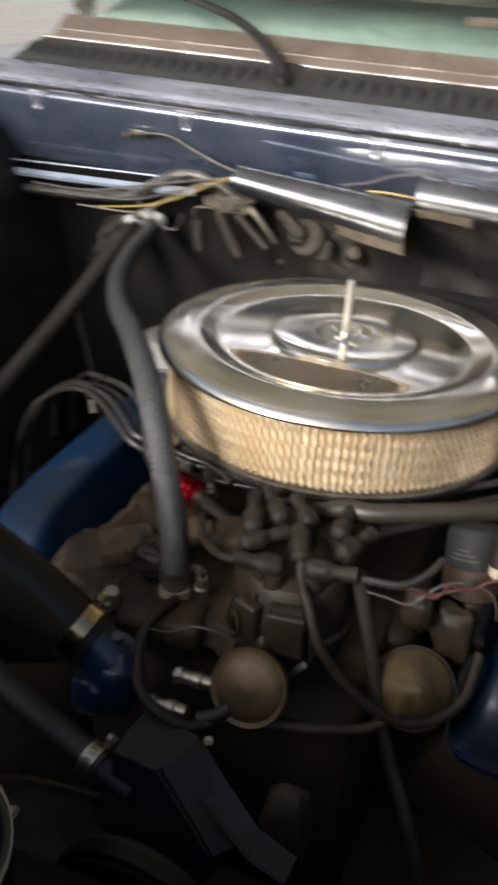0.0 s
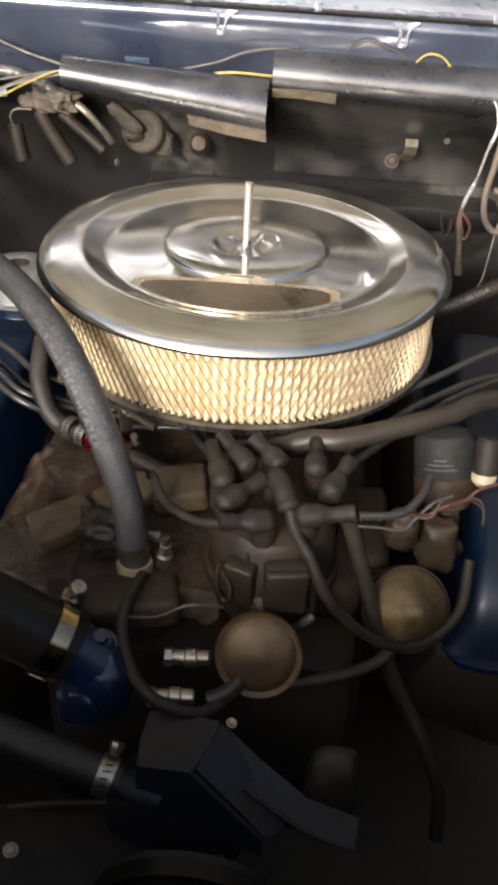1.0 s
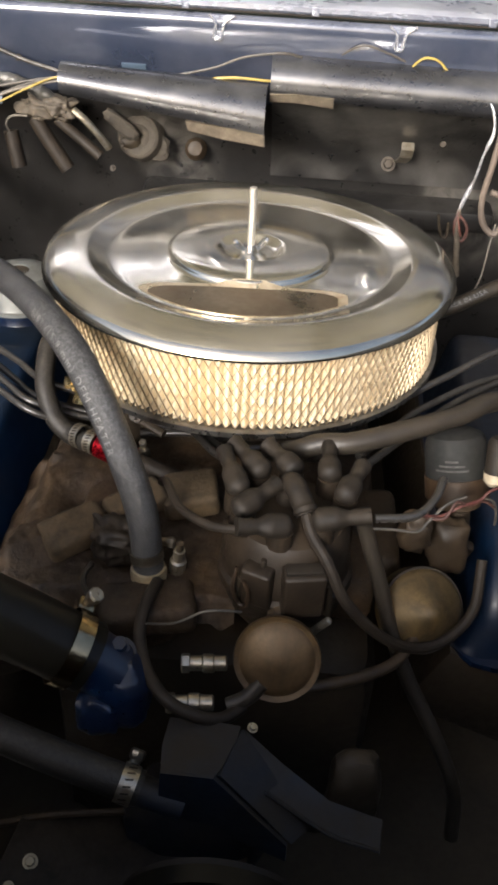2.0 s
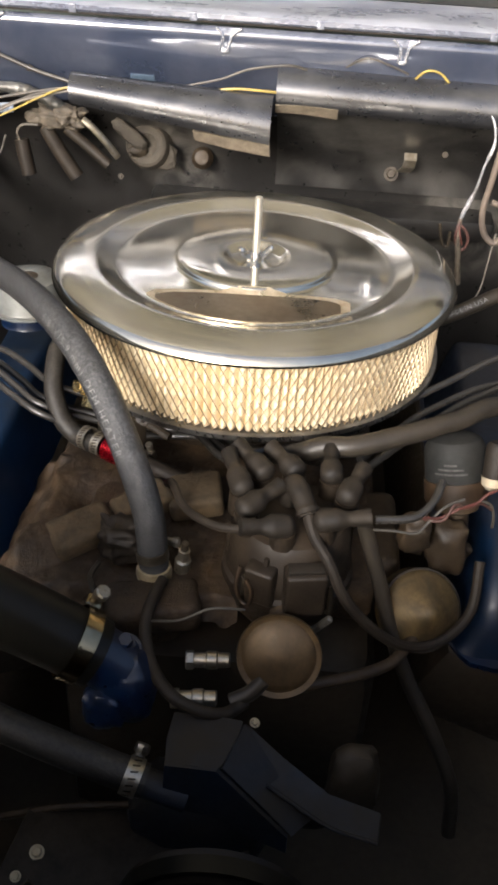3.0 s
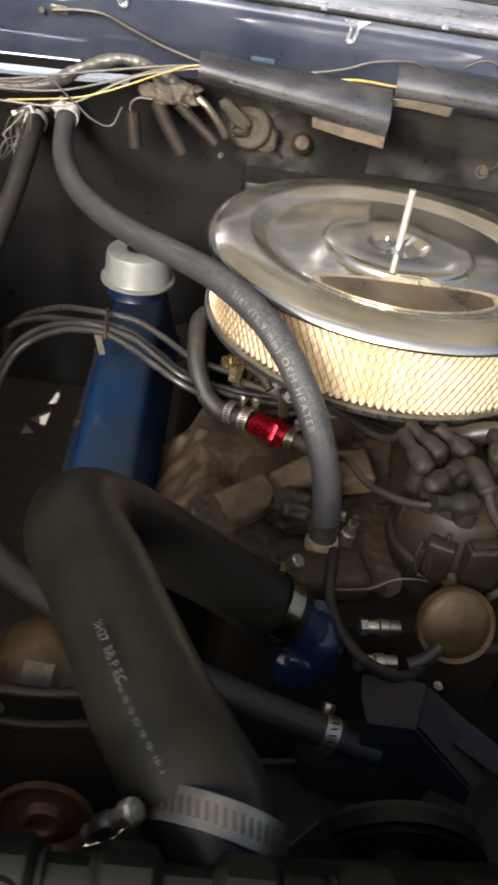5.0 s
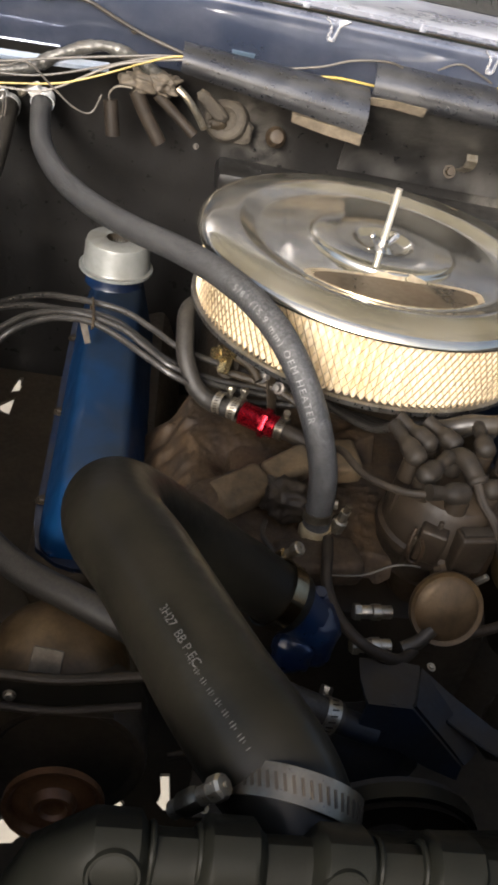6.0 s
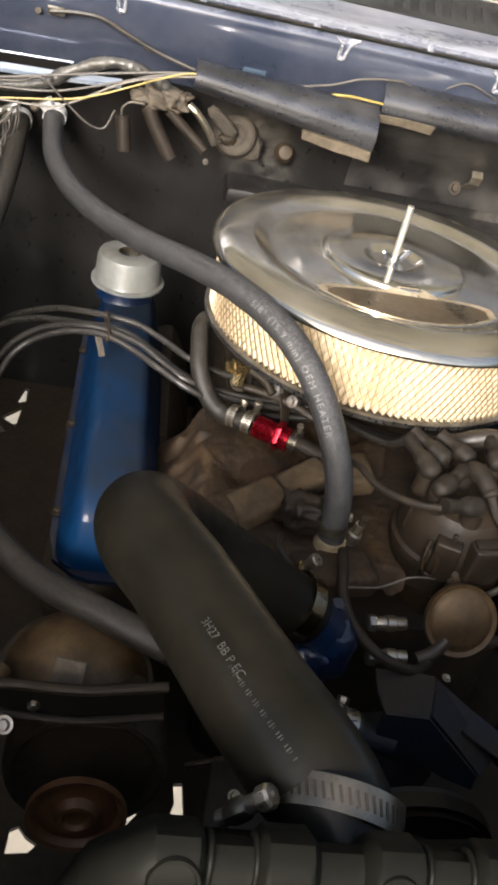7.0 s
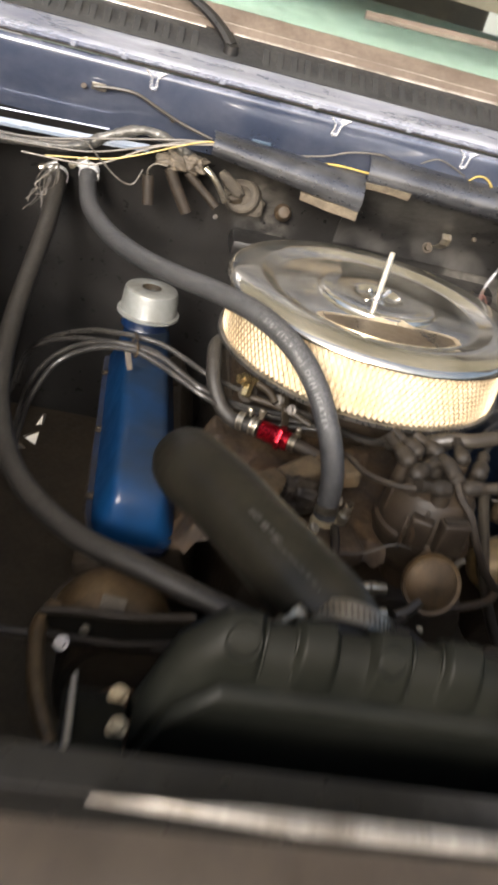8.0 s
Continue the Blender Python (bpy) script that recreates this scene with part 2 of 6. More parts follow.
    yellow=mat("yellow_wire", (0.40, 0.30, 0.06), (0.28, 0.21, 0.06), 80, (0.35, 0.5)),
    white_wire=mat("pale_wire", (0.20, 0.18, 0.15), (0.12, 0.105, 0.085), 80, (0.4, 0.6)),
    red_wire=mat("faded_red_wire", (0.085, 0.032, 0.024), (0.050, 0.024, 0.018), 80, (0.45, 0.65)),
    grey_wire=mat("grey_wire", (0.052, 0.046, 0.038), (0.085, 0.074, 0.060), 80, (0.4, 0.6)),
    foil=mat("crinkled_loom_wrap", (0.115, 0.113, 0.103), (0.042, 0.039, 0.033), 45, (0.2, 0.42), 0.2, 0.9, 160, dust=(0.17, 0.155, 0.13), dust_amount=0.35, dust_scale=50),
    pale_blue=mat("old_pale_blue_paint", (0.085, 0.125, 0.17), (0.055, 0.08, 0.11), 24, (0.35, 0.55), 0.0, 0.15, 120),
    print=mat("white_print", (0.066, 0.064, 0.058), (0.026, 0.025, 0.023), 300, (0.6, 0.8)),
    copper=mat("rusty_brown_pulley", (0.185, 0.086, 0.034), (0.082, 0.038, 0.016), 26, (0.4, 0.65), 0.3, 0.3, 200),
    coil_black=mat("coil_black_enamel", (0.013, 0.0138, 0.0132), (0.020, 0.020, 0.018), 30, (0.55, 0.75), 0.0, 0.1, 200, dust=(0.05, 0.043, 0.032), dust_amount=0.35, spec=0.22),
    lead_rubber=mat("oily_brown_black_lead", (0.015, 0.0115, 0.0085), (0.026, 0.020, 0.014), 50, (0.45, 0.65), 0.0, 0.1, 300, dust=(0.060, 0.046, 0.031), dust_amount=0.4, dust_scale=50, spec=0.25),
    crimp=mat("oily_brown_crimp", (0.060, 0.036, 0.019), (0.028, 0.018, 0.010), 40, (0.35, 0.6), 0.2, 0.2, 200),
    chalk=mat("chalky_cream_end", (0.46, 0.39, 0.27), (0.33, 0.27, 0.18), 60, (0.5, 0.8), 0.0, 0.2, 200),
    pink_wire=mat("faded_pink_wire", (0.11, 0.030, 0.021), (0.07, 0.025, 0.018), 70, (0.4, 0.6)),
    # dark and cream parts of a reflection in the lid, put in as colours
    dark_reflection=mat("dull_reflection_metal", (0.21, 0.175, 0.125), (0.115, 0.090, 0.060), 24, (0.16, 0.34), 0.85, 0.08, 90, dust=(0.13, 0.080, 0.040), dust_amount=0.4, dust_scale=20),
    pale_reflection=mat("stained_cream_reflection", (0.78, 0.71, 0.54), (0.50, 0.41, 0.27), 60, (0.14, 0.34), 0.85, 0.1, 120, dust=(0.24, 0.13, 0.055), dust_amount=0.55, dust_scale=48),
    # sky highlight on the stiffeners' ridges, given as a pale colour
    ridge_highlight=mat("pale_ridge_highlight", (0.66, 0.68, 0.74), (0.50, 0.52, 0.58), 40, (0.14, 0.30), 0.75, 0.05, 120, coat=0.5),
    concrete=mat("pale_concrete", (0.52, 0.48, 0.40), (0.42, 0.38, 0.31), 3, (0.8, 0.95), 0.0, 0.4, 40),
    hood=mat("hood_underside", (0.185, 0.175, 0.128), (0.086, 0.082, 0.060), 5.0, (0.4, 0.6), 0.0, 0.2, 60, detail=8),
    green=mat("green_dashboard", (0.20, 0.25, 0.215), (0.15, 0.195, 0.165), 6, (0.5, 0.7), 0.0, 0.1, 80),
)
glass = bpy.data.materials.new("windshield_glass")
glass.use_nodes = True
glass.node_tree.nodes["Principled BSDF"].inputs["Base Color"].default_value = (0.87, 0.95, 0.90, 1)
glass.node_tree.nodes["Principled BSDF"].inputs["Roughness"].default_value = 0.03
glass.node_tree.nodes["Principled BSDF"].inputs["Transmission Weight"].default_value = 1.0
glass.node_tree.nodes["Principled BSDF"].inputs["IOR"].default_value = 1.45
M["glass"] = glass


# ---- building helpers
def thing(name, at, label, category, group="", kind=""):
    ob = new(name)
    ob.empty_display_size = 0.02
    ob.location = at
    return tagged(ob, label, category, group, kind)


def root_of(ob):
    at = Vector(ob.location)
    while ob.parent:
        ob = ob.parent
        at += ob.location
    return at


def part(name, bm, material, parent=None, label="", smooth=True, sharp=35):
    """Links a bmesh, drawn in world metres, as one mesh under its thing or part."""
    if parent is not None:
        bmesh.ops.translate(bm, verts=bm.verts, vec=-root_of(parent))
    bmesh.ops.recalc_face_normals(bm, faces=bm.faces)
    if smooth:
        for f in bm.faces:
            f.smooth = True
        for e in bm.edges:
            if len(e.link_faces) == 2 and e.calc_face_angle(0) > radians(sharp):
                e.smooth = False
    me = bpy.data.meshes.new(name)
    bm.to_mesh(me)
    bm.free()
    me.materials.append(material)
    ob = new(name, me)
    if parent is not None:
        ob.parent = parent
    if label:
        ob["label"] = label
    return ob


def solo(name, bm, material, label, category="", group="", kind="", **kw):
    return tagged(part(name, bm, material, None, **kw), label, category, group, kind)


def glide(points, steps=8):
    """A smooth curve through a few points."""
    p = [Vector(q) for q in points]
    p = [2 * p[0] - p[1]] + p + [2 * p[-1] - p[-2]]
    out = []
    for i in range(1, len(p) - 2):
        a, b, c, d = p[i - 1 : i + 3]
        for k in range(steps):
            t = k / steps
            out.append(0.5 * (2 * b + (c - a) * t + (2 * a - 5 * b + 4 * c - d) * t * t + (3 * b - a - 3 * c + d) * t**3))
    return out + [p[-2]]


def frames_along(line):
    """At each point of a line: the point, and two directions across it that do not twist."""
    ways = [(line[min(i + 1, len(line) - 1)] - line[max(i - 1, 0)]).normalized() for i in range(len(line))]
    side = ways[0].orthogonal().normalized()
    out = []
    for p, w in zip(line, ways):
        side = (side - w * side.dot(w)).normalized()
        out.append((p, side, w.cross(side).normalized(), w))
    return out


def tube(points, radius, segs=12, steps=8, wobble=0.0, smooth=True, hollow=0.0, bm=None, ends=True, ribs=0.0):
    """A round hose or wire; radius: a number, or a function of 0..1 along it. hollow: the bore's share of the radius at the far end."""
    bm = bm or bmesh.new()
    line = glide(points, steps) if smooth else [Vector(q) for q in points]
    rings = []
    n = len(line) - 1
    for i, (p, u, v, w) in enumerate(frames_along(line)):
        r = radius(i / n) if callable(radius) else radius
        ring = []
        for k in range(segs):
            a = 2 * math.pi * k / segs
            rr = r * (1 + ribs * (k % 2) + wobble * noise.noise(p * 60 + Vector((math.cos(a), math.sin(a), 0))))
            ring.append(bm.verts.new(p + rr * (math.cos(a) * u + math.sin(a) * v)))
        rings.append((ring, p, w, r))
    for (a, *_), (b, *_) in zip(rings, rings[1:]):
        for k in range(segs):
            bm.faces.new((a[k], a[(k + 1) % segs], b[(k + 1) % segs], b[k]))
    if ends:
        for (ring, p, w, r), far in ((rings[0], False), (rings[-1], True)):
            if hollow and far:
                inner = [bm.verts.new(p + (q.co - p) * hollow) for q in ring]
                deep = [bm.verts.new(q.co - w * r * 2.5) for q in inner]
                for x, y in ((ring, inner), (inner, deep)):
                    for k in range(segs):
                        bm.faces.new((x[k], x[(k + 1) % segs], y[(k + 1) % segs], y[k]))
                bm.faces.new(deep)
            else:
                bm.faces.new(ring)
    return bm


def turn_to(way):
    """The turn that takes +z to the given way."""
    return Vector((0, 0, 1)).rotation_difference(Vector(way).normalized()).to_matrix().to_4x4()


def lathe(profile, at=(0, 0, 0), way=(0, 0, 1), segs=48, bm=None, closed=False):
    """A turned shape: (radius, height) pairs round an axis."""
    bm = bm or bmesh.new()
    m = Matrix.Translation(at) @ turn_to(way)
    rings = []
    for r, h in profile:
        if r < 1e-5:
            rings.append([bm.verts.new(m @ Vector((0, 0, h)))])
        else:
            rings.append([bm.verts.new(m @ Vector((r * math.cos(2 * math.pi * k / segs), r * math.sin(2 * math.pi * k / segs), h))) for k in range(segs)])
    pairs = list(zip(rings, rings[1:]))
    if closed:
        pairs.append((rings[-1], rings[0]))
    for a, b in pairs:
        if len(a) == len(b) == 1:
            continue
        for k in range(segs):
            x, y = a[k % len(a)], a[(k + 1) % len(a)]
            z, w = b[(k + 1) % len(b)], b[k % len(b)]
            face = [x] + ([y] if y is not x else []) + [z] + ([w] if w is not z else [])
            bm.faces.new(face)
    return bm


def box(size, m=Matrix(), bevel=0.0, bm=None, segs=2):
    out = bm or bmesh.new()
    made = bmesh.ops.create_cube(out, size=1.0)["verts"]
    bmesh.ops.scale(out, verts=made, vec=size)
    if bevel:
        edges = list({e for v in made for e in v.link_edges})
        made = list({v for f in bmesh.ops.bevel(out, geom=edges, offset=bevel, segments=segs, affect="EDGES", profile=0.5)["faces"] for v in f.verts} | {v for v in made if v.is_valid})
    bmesh.ops.transform(out, verts=made, matrix=m)
    return out


def prism(outline, depth, m=Matrix(), bevel=0.0, bm=None):
    """A plate: an outline in x, y, from z = 0 to depth."""
    out = bm or bmesh.new()
    low = [out.verts.new((x, y, 0)) for x, y in outline]
    high = [out.verts.new((x, y, depth)) for x, y in outline]
    n = len(low)
    faces = [out.faces.new(low[::-1]), out.faces.new(high)] + [out.faces.new((low[k], low[(k + 1) % n], high[(k + 1) % n], high[k])) for k in range(n)]
    made = low + high
    if bevel:
        got = bmesh.ops.bevel(out, geom=list({e for f in faces for e in f.edges}), offset=bevel, segments=2, affect="EDGES", profile=0.5)
        made = list({v for f in got["faces"] for v in f.verts} | {v for v in made if v.is_valid})
    bmesh.ops.transform(out, verts=made, matrix=m)
    return out


def sheet(rows, thick=0.0015, bm=None):
    """A bent sheet through rows of points, with thickness."""
    out = bm or bmesh.new()
    grid = [[Vector(p) for p in row] for row in rows]
    nr, nc = len(grid), len(grid[0])

    def normal(i, j):
        a = grid[min(i + 1, nr - 1)][j] - grid[max(i - 1, 0)][j]
        b = grid[i][min(j + 1, nc - 1)] - grid[i][max(j - 1, 0)]
        return a.cross(b).normalized()

    top = [[out.verts.new(grid[i][j]) for j in range(nc)] for i in range(nr)]
    low = [[out.verts.new(grid[i][j] - thick * normal(i, j)) for j in range(nc)] for i in range(nr)]
    for i in range(nr - 1):
        for j in range(nc - 1):
            out.faces.new((top[i][j], top[i][j + 1], top[i + 1][j + 1], top[i + 1][j]))
            out.faces.new((low[i][j], low[i + 1][j], low[i + 1][j + 1], low[i][j + 1]))
    edge = [(0, j) for j in range(nc)] + [(i, nc - 1) for i in range(1, nr)] + [(nr - 1, j) for j in range(nc - 2, -1, -1)] + [(i, 0) for i in range(nr - 2, 0, -1)]
    for (i, j), (k, l) in zip(edge, edge[1:] + edge[:1]):
        out.faces.new((top[i][j], top[k][l], low[k][l], low[i][j]))
    return out


def lump(at, size, detail=3, rough=0.15, freq=25, bm=None, turn=Matrix()):
    """A cast or crusted lump."""
    out = bm or bmesh.new()
    made = bmesh.ops.create_icosphere(out, subdivisions=detail, radius=1.0)["verts"]
    for v in made:
        q = v.co.copy()
        v.co = Vector([math.copysign(abs(c) ** 0.75, c) for c in q]) * (1 + rough * noise.fractal(q * 2.0 + Vector(at) * freq, 1.0, 2.0, 3))
    bmesh.ops.scale(out, verts=made, vec=size)
    bmesh.ops.transform(out, verts=made, matrix=Matrix.Translation(at) @ turn)
    return out


def worm_clamp(name_label, at, way, radius, width, screw_angle, group="hose clamps", screw_size=1.0, material=None, slots=0, parent=None):
    """A worm-drive hose clamp: a band with slots, its housing and a slotted screw."""
    material = material or M["stainless"]
    root = parent or thing("hose_clamp", at, name_label, "hose clamp", group)
    h = width / 2
    t = 0.0009
    name = "clamp_band" if parent else "band"
    band = part(name, lathe([(radius, -h), (radius + t, -h), (radius + t, h), (radius, h)], at, way, 40, closed=True), material, root)
    m = Matrix.Translation(at) @ turn_to(way) @ Matrix.Rotation(screw_angle, 4, "Z") @ Matrix.Translation((radius + 0.004 * screw_size, 0, 0))
    s = screw_size
    part("screw_housing", box((0.008 * s, 0.013 * s, width * 1.05), m, 0.0012 * s), material, root)
    screw = tube([m @ Vector((0.0015 * s, -0.006 * s, 0)), m @ Vector((0.0015 * s, 0.012 * s, 0))], 0.0035 * s, 10, 1, smooth=False)
    tip = m @ Vector((0.0015 * s, 0.012 * s, 0))
    way2 = (m.to_3x3() @ Vector((0, 1, 0)))
    lathe([(0, 0), (0.0042 * s, 0), (0.0048 * s, 0.001 * s), (0.0048 * s, 0.005 * s), (0.004 * s, 0.006 * s), (0.0012 * s, 0.006 * s), (0.0012 * s, 0.0045 * s), (0, 0.0045 * s)], tip, way2, 8, bm=screw)
    part("screw", screw, M["zinc"], root)
    if slots:
        slot = box((0.0005, 0.0012, width * 0.5))
        slot_mesh = bpy.data.meshes.new("slot")
        slot.to_mesh(slot_mesh)
        slot.free()
        slot_mesh.materials.append(M["black_iron"])
        base = turn_to(way)
        for k in range(slots):
            a = screw_angle + 0.35 + (2 * math.pi - 0.7) * k / slots
            ob = new("slot", slot_mesh)
            ob.parent = band
            ob.matrix_basis = base @ Matrix.Rotation(a, 4, "Z") @ Matrix.Translation((radius + t, 0, 0)) @ Matrix.Rotation(0.3, 4, "X")
    return root


def bolt(name, at, way, size, material, parent=None, label="", category="bolt"):
    bm = lathe([(size * 1.5, 0), (size * 1.5, size * 0.25), (size * 1.0, size * 0.25)], at, way, 20)
    lathe([(size, size * 0.25), (size, size * 1.0), (size * 0.85, size * 1.15), (0, size * 1.15)], at, way, 6, bm=bm)
    if parent is None:
        return solo(name, bm, material, label, category)
    return part(name, bm, material, parent, label)


def along(points, text, size, radius, facing, start, material, parent, name="lettering", steps=8, lift=0.0002, flip=False, spacing=1.0):
    """Writing laid on a hose's surface, along it from a share of its length."""
    data = bpy.data.curves.new(name, "FONT")
    data.body, data.size, data.resolution_u, data.space_character = text, size, 2, spacing
    tmp = bpy.data.objects.new(name, data)
    me = tmp.to_mesh()
    verts = [v.co.copy() for v in me.vertices]
    faces = [tuple(p.vertices) for p in me.polygons]
    tmp.to_mesh_clear()
    bpy.data.objects.remove(tmp)
    line = glide(points, steps)
    where = frames_along(line)
    lengths = [0.0]
    for a, b in zip(line, line[1:]):
        lengths.append(lengths[-1] + (b - a).length)
    first = max(k for k in range(len(lengths)) if lengths[k] <= start * lengths[-1])
    angle = math.atan2(Vector(facing).dot(where[first][2]), Vector(facing).dot(where[first][1]))
    bm = bmesh.new()
    made = []
    for v in verts:
        s = start * lengths[-1] + (-v.x if flip else v.x)
        s = min(max(s, 0.0), lengths[-1] - 1e-6)
        i = max(k for k in range(len(lengths)) if lengths[k] <= s)
        i = min(i, len(line) - 2)
        f = (s - lengths[i]) / max(lengths[i + 1] - lengths[i], 1e-9)
        p = line[i].lerp(line[i + 1], f)
        u, w = where[i][1].lerp(where[i + 1][1], f).normalized(), where[i][3].lerp(where[i + 1][3], f).normalized()
        u = (u - w * u.dot(w)).normalized()
        x = w.cross(u)
        a = angle - (v.y - size * 0.35) / radius
        made.append(bm.verts.new(p + (radius + lift) * (math.cos(a) * u + math.sin(a) * x)))
    for f in faces:
        try:
            bm.faces.new([made[k] for k in f])
        except ValueError:
            pass
    return part(name, bm, material, parent, smooth=False)


# ---- the setting: ground, firewall, cowl, windshield, fender aprons, hood
bm = bmesh.new()
bmesh.ops.create_grid(bm, x_segments=2, y_segments=2, size=150)
bmesh.ops.translate(bm, verts=bm.verts, vec=(0, 0, GROUND))
solo("ground", bm, M["concrete"], "pale dry concrete ground under the car", "ground", kind="structure")


def strip(profile, x0, x1, n=2, thick=0.002):
    """A pressed panel: one profile of (y, z) carried from x0 to x1."""
    return sheet([[(x0 + (x1 - x0) * k / n, y, z) for k in range(n + 1)] for y, z in profile], thick)


WALL = [(0.2490, 0.1470), (0.2455, 0.1490), (0.2420, 0.1491), (0.2390, 0.1477), (0.2370, 0.1450), (0.2362, 0.1415), (0.2375, 0.130), (0.243, 0.112), (0.252, 0.092), (0.270, 0.060), (0.272, 0.056)]
solo("wall_firewall", strip(WALL, -0.78, 0.78, 12), M["firewall"], "dark blue painted firewall panel, dusty and glossy", "firewall", kind="structure", sharp=50)
solo("wall_firewall_lower", strip([(0.276, 0.054), (0.300, 0.018), (0.318, -0.02), (0.328, -0.07), (0.335, -0.2), (0.335, -0.425)], -0.78, 0.78, 10), M["firewall_black"], "black painted lower firewall with dust", "firewall", kind="structure")
FLANGE = [(0.2435, 0.1550), (0.2405, 0.1570), (0.2402, 0.1595), (0.2425, 0.1613), (0.2500, 0.1630), (0.266, 0.1660), (0.285, 0.1700), (0.295, 0.1728), (0.2985, 0.1725), (0.300, 0.1700)]
solo("cowl_flange", strip(FLANGE, -0.62, 0.72, 12), M["cowl"], "pale dusty cowl flange above the firewall", "cowl", kind="structure")
solo("seal", tube([(-0.78, 0.247, 0.1535), (0, 0.247, 0.1535), (0.78, 0.247, 0.1535)], 0.0035, 8, 6), M["rubber"], "black rubber seal under the cowl flange", "seal", kind="structure")


def gusset(x, lean):
    """A stamped stiffener in the firewall's top edge: two rounded ridges, coloured pale for their highlight, flare from
    a short stem, with a dished web between.
    """
    root = thing("stiffener", (x, 0.240, 0.148), "Y-shaped pressed stiffener on the firewall's top edge", "bracket", "firewall stiffeners")
    rows = []
    for k in range(9):
        f = k / 8
        half = 0.0048 - 0.0016 * f + 0.0085 * max(0.0, 1 - f / 0.40) ** 1.6
        z = 0.1490 - 0.0215 * f
        y = 0.2368 + 0.0012 * f
        c = x + lean * f
        rows.append([(c - half, y - 0.0016, z), (c - half * 0.5, y - 0.0004, z), (c, y - 0.0002, z), (c + half * 0.5, y - 0.0004, z), (c + half, y - 0.0016, z)])
    part("web", sheet(rows, 0.0008), M["cowl"], root)
    for k in (0, 4):
        part("ridge", tube([Vector(r[k]) for r in rows], lambda f: 0.0014 + 0.0009 * f, 10, 3), M["ridge_highlight"], root, "rounded ridge, its highlight put in as pale colour")
    tip = Vector(rows[-1][2])
    part("nose", lump(tip + Vector((0, -0.0010, -0.0002)), (0.0046, 0.0024, 0.0026), 3, 0.05), M["ridge_highlight"], root, "rounded nose, its highlight put in as pale colour")
    return root


for x, lean in ((-0.516, 0.0), (-0.299, 0.0), (-0.053, -0.004), (0.128, -0.002), (0.345, 0.002), (0.56, 0.0)):
    gusset(x, lean)
for x in (-0.405, -0.341, -0.215, -0.09, 0.04, 0.215, 0.43):
    clip = thing("flange_clip", (x, 0.243, 0.1575), "small square sheet-metal clip on the cowl flange", "clip", "flange clips")
    part("clip_plate", box((0.013, 0.009, 0.0045), pose(x, 0.2445, 0.1605, 14), 0.0012), M["cowl"], clip)
    part("clip_tab", box((0.008, 0.003, 0.009), pose(x, 0.2395, 0.1570, 10), 0.001), M["cowl"], clip)

# the vent panel with its louvres, and the trim under the glass
solo("cowl_vent_panel", strip([(0.301, 0.1735), (0.306, 0.1765), (0.372, 0.197), (0.378, 0.197)], -0.60, 0.72, 4), M["grille"], "black cowl vent panel below the windshield", "cowl", kind="structure")
louvre_row = thing("cowl_grille", (0, 0.34, 0.182), "black cowl vent grille with rows of raised louvres", "vent grille")
lou = prism([(-0.0048, -0.017), (0.0048, -0.017), (0.0048, 0.017), (-0.0048, 0.017)], 0.003, bevel=0.0013)
for v in lou.verts:
    v.co.z += 0.0065 * max(0.0, v.co.y / 0.017)
lou_mesh = bpy.data.meshes.new("louvre")
lou.to_mesh(lou_mesh)
lou.free()
lou_mesh.materials.append(M["grille"])
for k in range(66):
    x = -0.59 + k * 0.0196
    if abs(x + 0.205) < 0.042 or abs(x - 0.33) < 0.045:
        continue
    ob = new("louvre", lou_mesh)
    ob.parent = louvre_row
    ob.matrix_basis = pose(x, -0.014, 0.0000, 17.5)
for x0, x1 in ((-0.60, -0.245), (-0.205, 0.72)):
    solo("cowl_bead", tube([(x0, 0.376, 0.1985), ((x0 + x1) / 2, 0.376, 0.1990), (x1, 0.376, 0.1985)], 0.0030, 10, 4), M["worn_steel"], "thin bright bead along the back of the cowl grille", "trim", kind="structure")
fender = sheet([[(-0.626, y, 0.150), (-0.640, y, 0.166), (-0.70, y, 0.172), (-0.80, y, 0.160), (-0.86, y, 0.10), (-0.88, y, -0.25)] for y in (-0.80, -0.3, 0.1, 0.4, 0.75)], 0.003)
solo("fender_left", fender, M["fender"], "sunlit pale dusty fender beside the cowl", "fender", kind="structure")
solo("windshield_trim", strip([(0.378, 0.198), (0.384, 0.205), (0.390, 0.210), (0.408, 0.221), (0.413, 0.225)], -0.585, 0.72, 6, 0.004), M["trim"], "brown weathered trim along the windshield's lower edge", "trim", kind="structure")
solo("windshield_chrome_strip", tube([(-0.58, 0.386, 0.2085), (0, 0.386, 0.2085), (0.72, 0.386, 0.2085)], 0.0028, 8, 4), M["worn_steel"], "thin worn bright moulding below the glass", "trim", kind="structure")
window = thing("window_1", (0, 0.43, 0.236), "green-tinted windshield glass", "windshield", kind="structure")
pane = part("pane", sheet([[(-0.56, 0.412, 0.224), (0.70, 0.412, 0.224)], [(-0.52, 0.80, 0.62), (0.64, 0.80, 0.62)]], 0.005), M["glass"], window)
pane.visible_shadow = False
part("window_frame", tube([(-0.572, 0.43, 0.236), (-0.53, 0.80, 0.62), (0.65, 0.80, 0.62), (0.71, 0.43, 0.236)], 0.014, 8, 1, smooth=False), M["trim"], window)
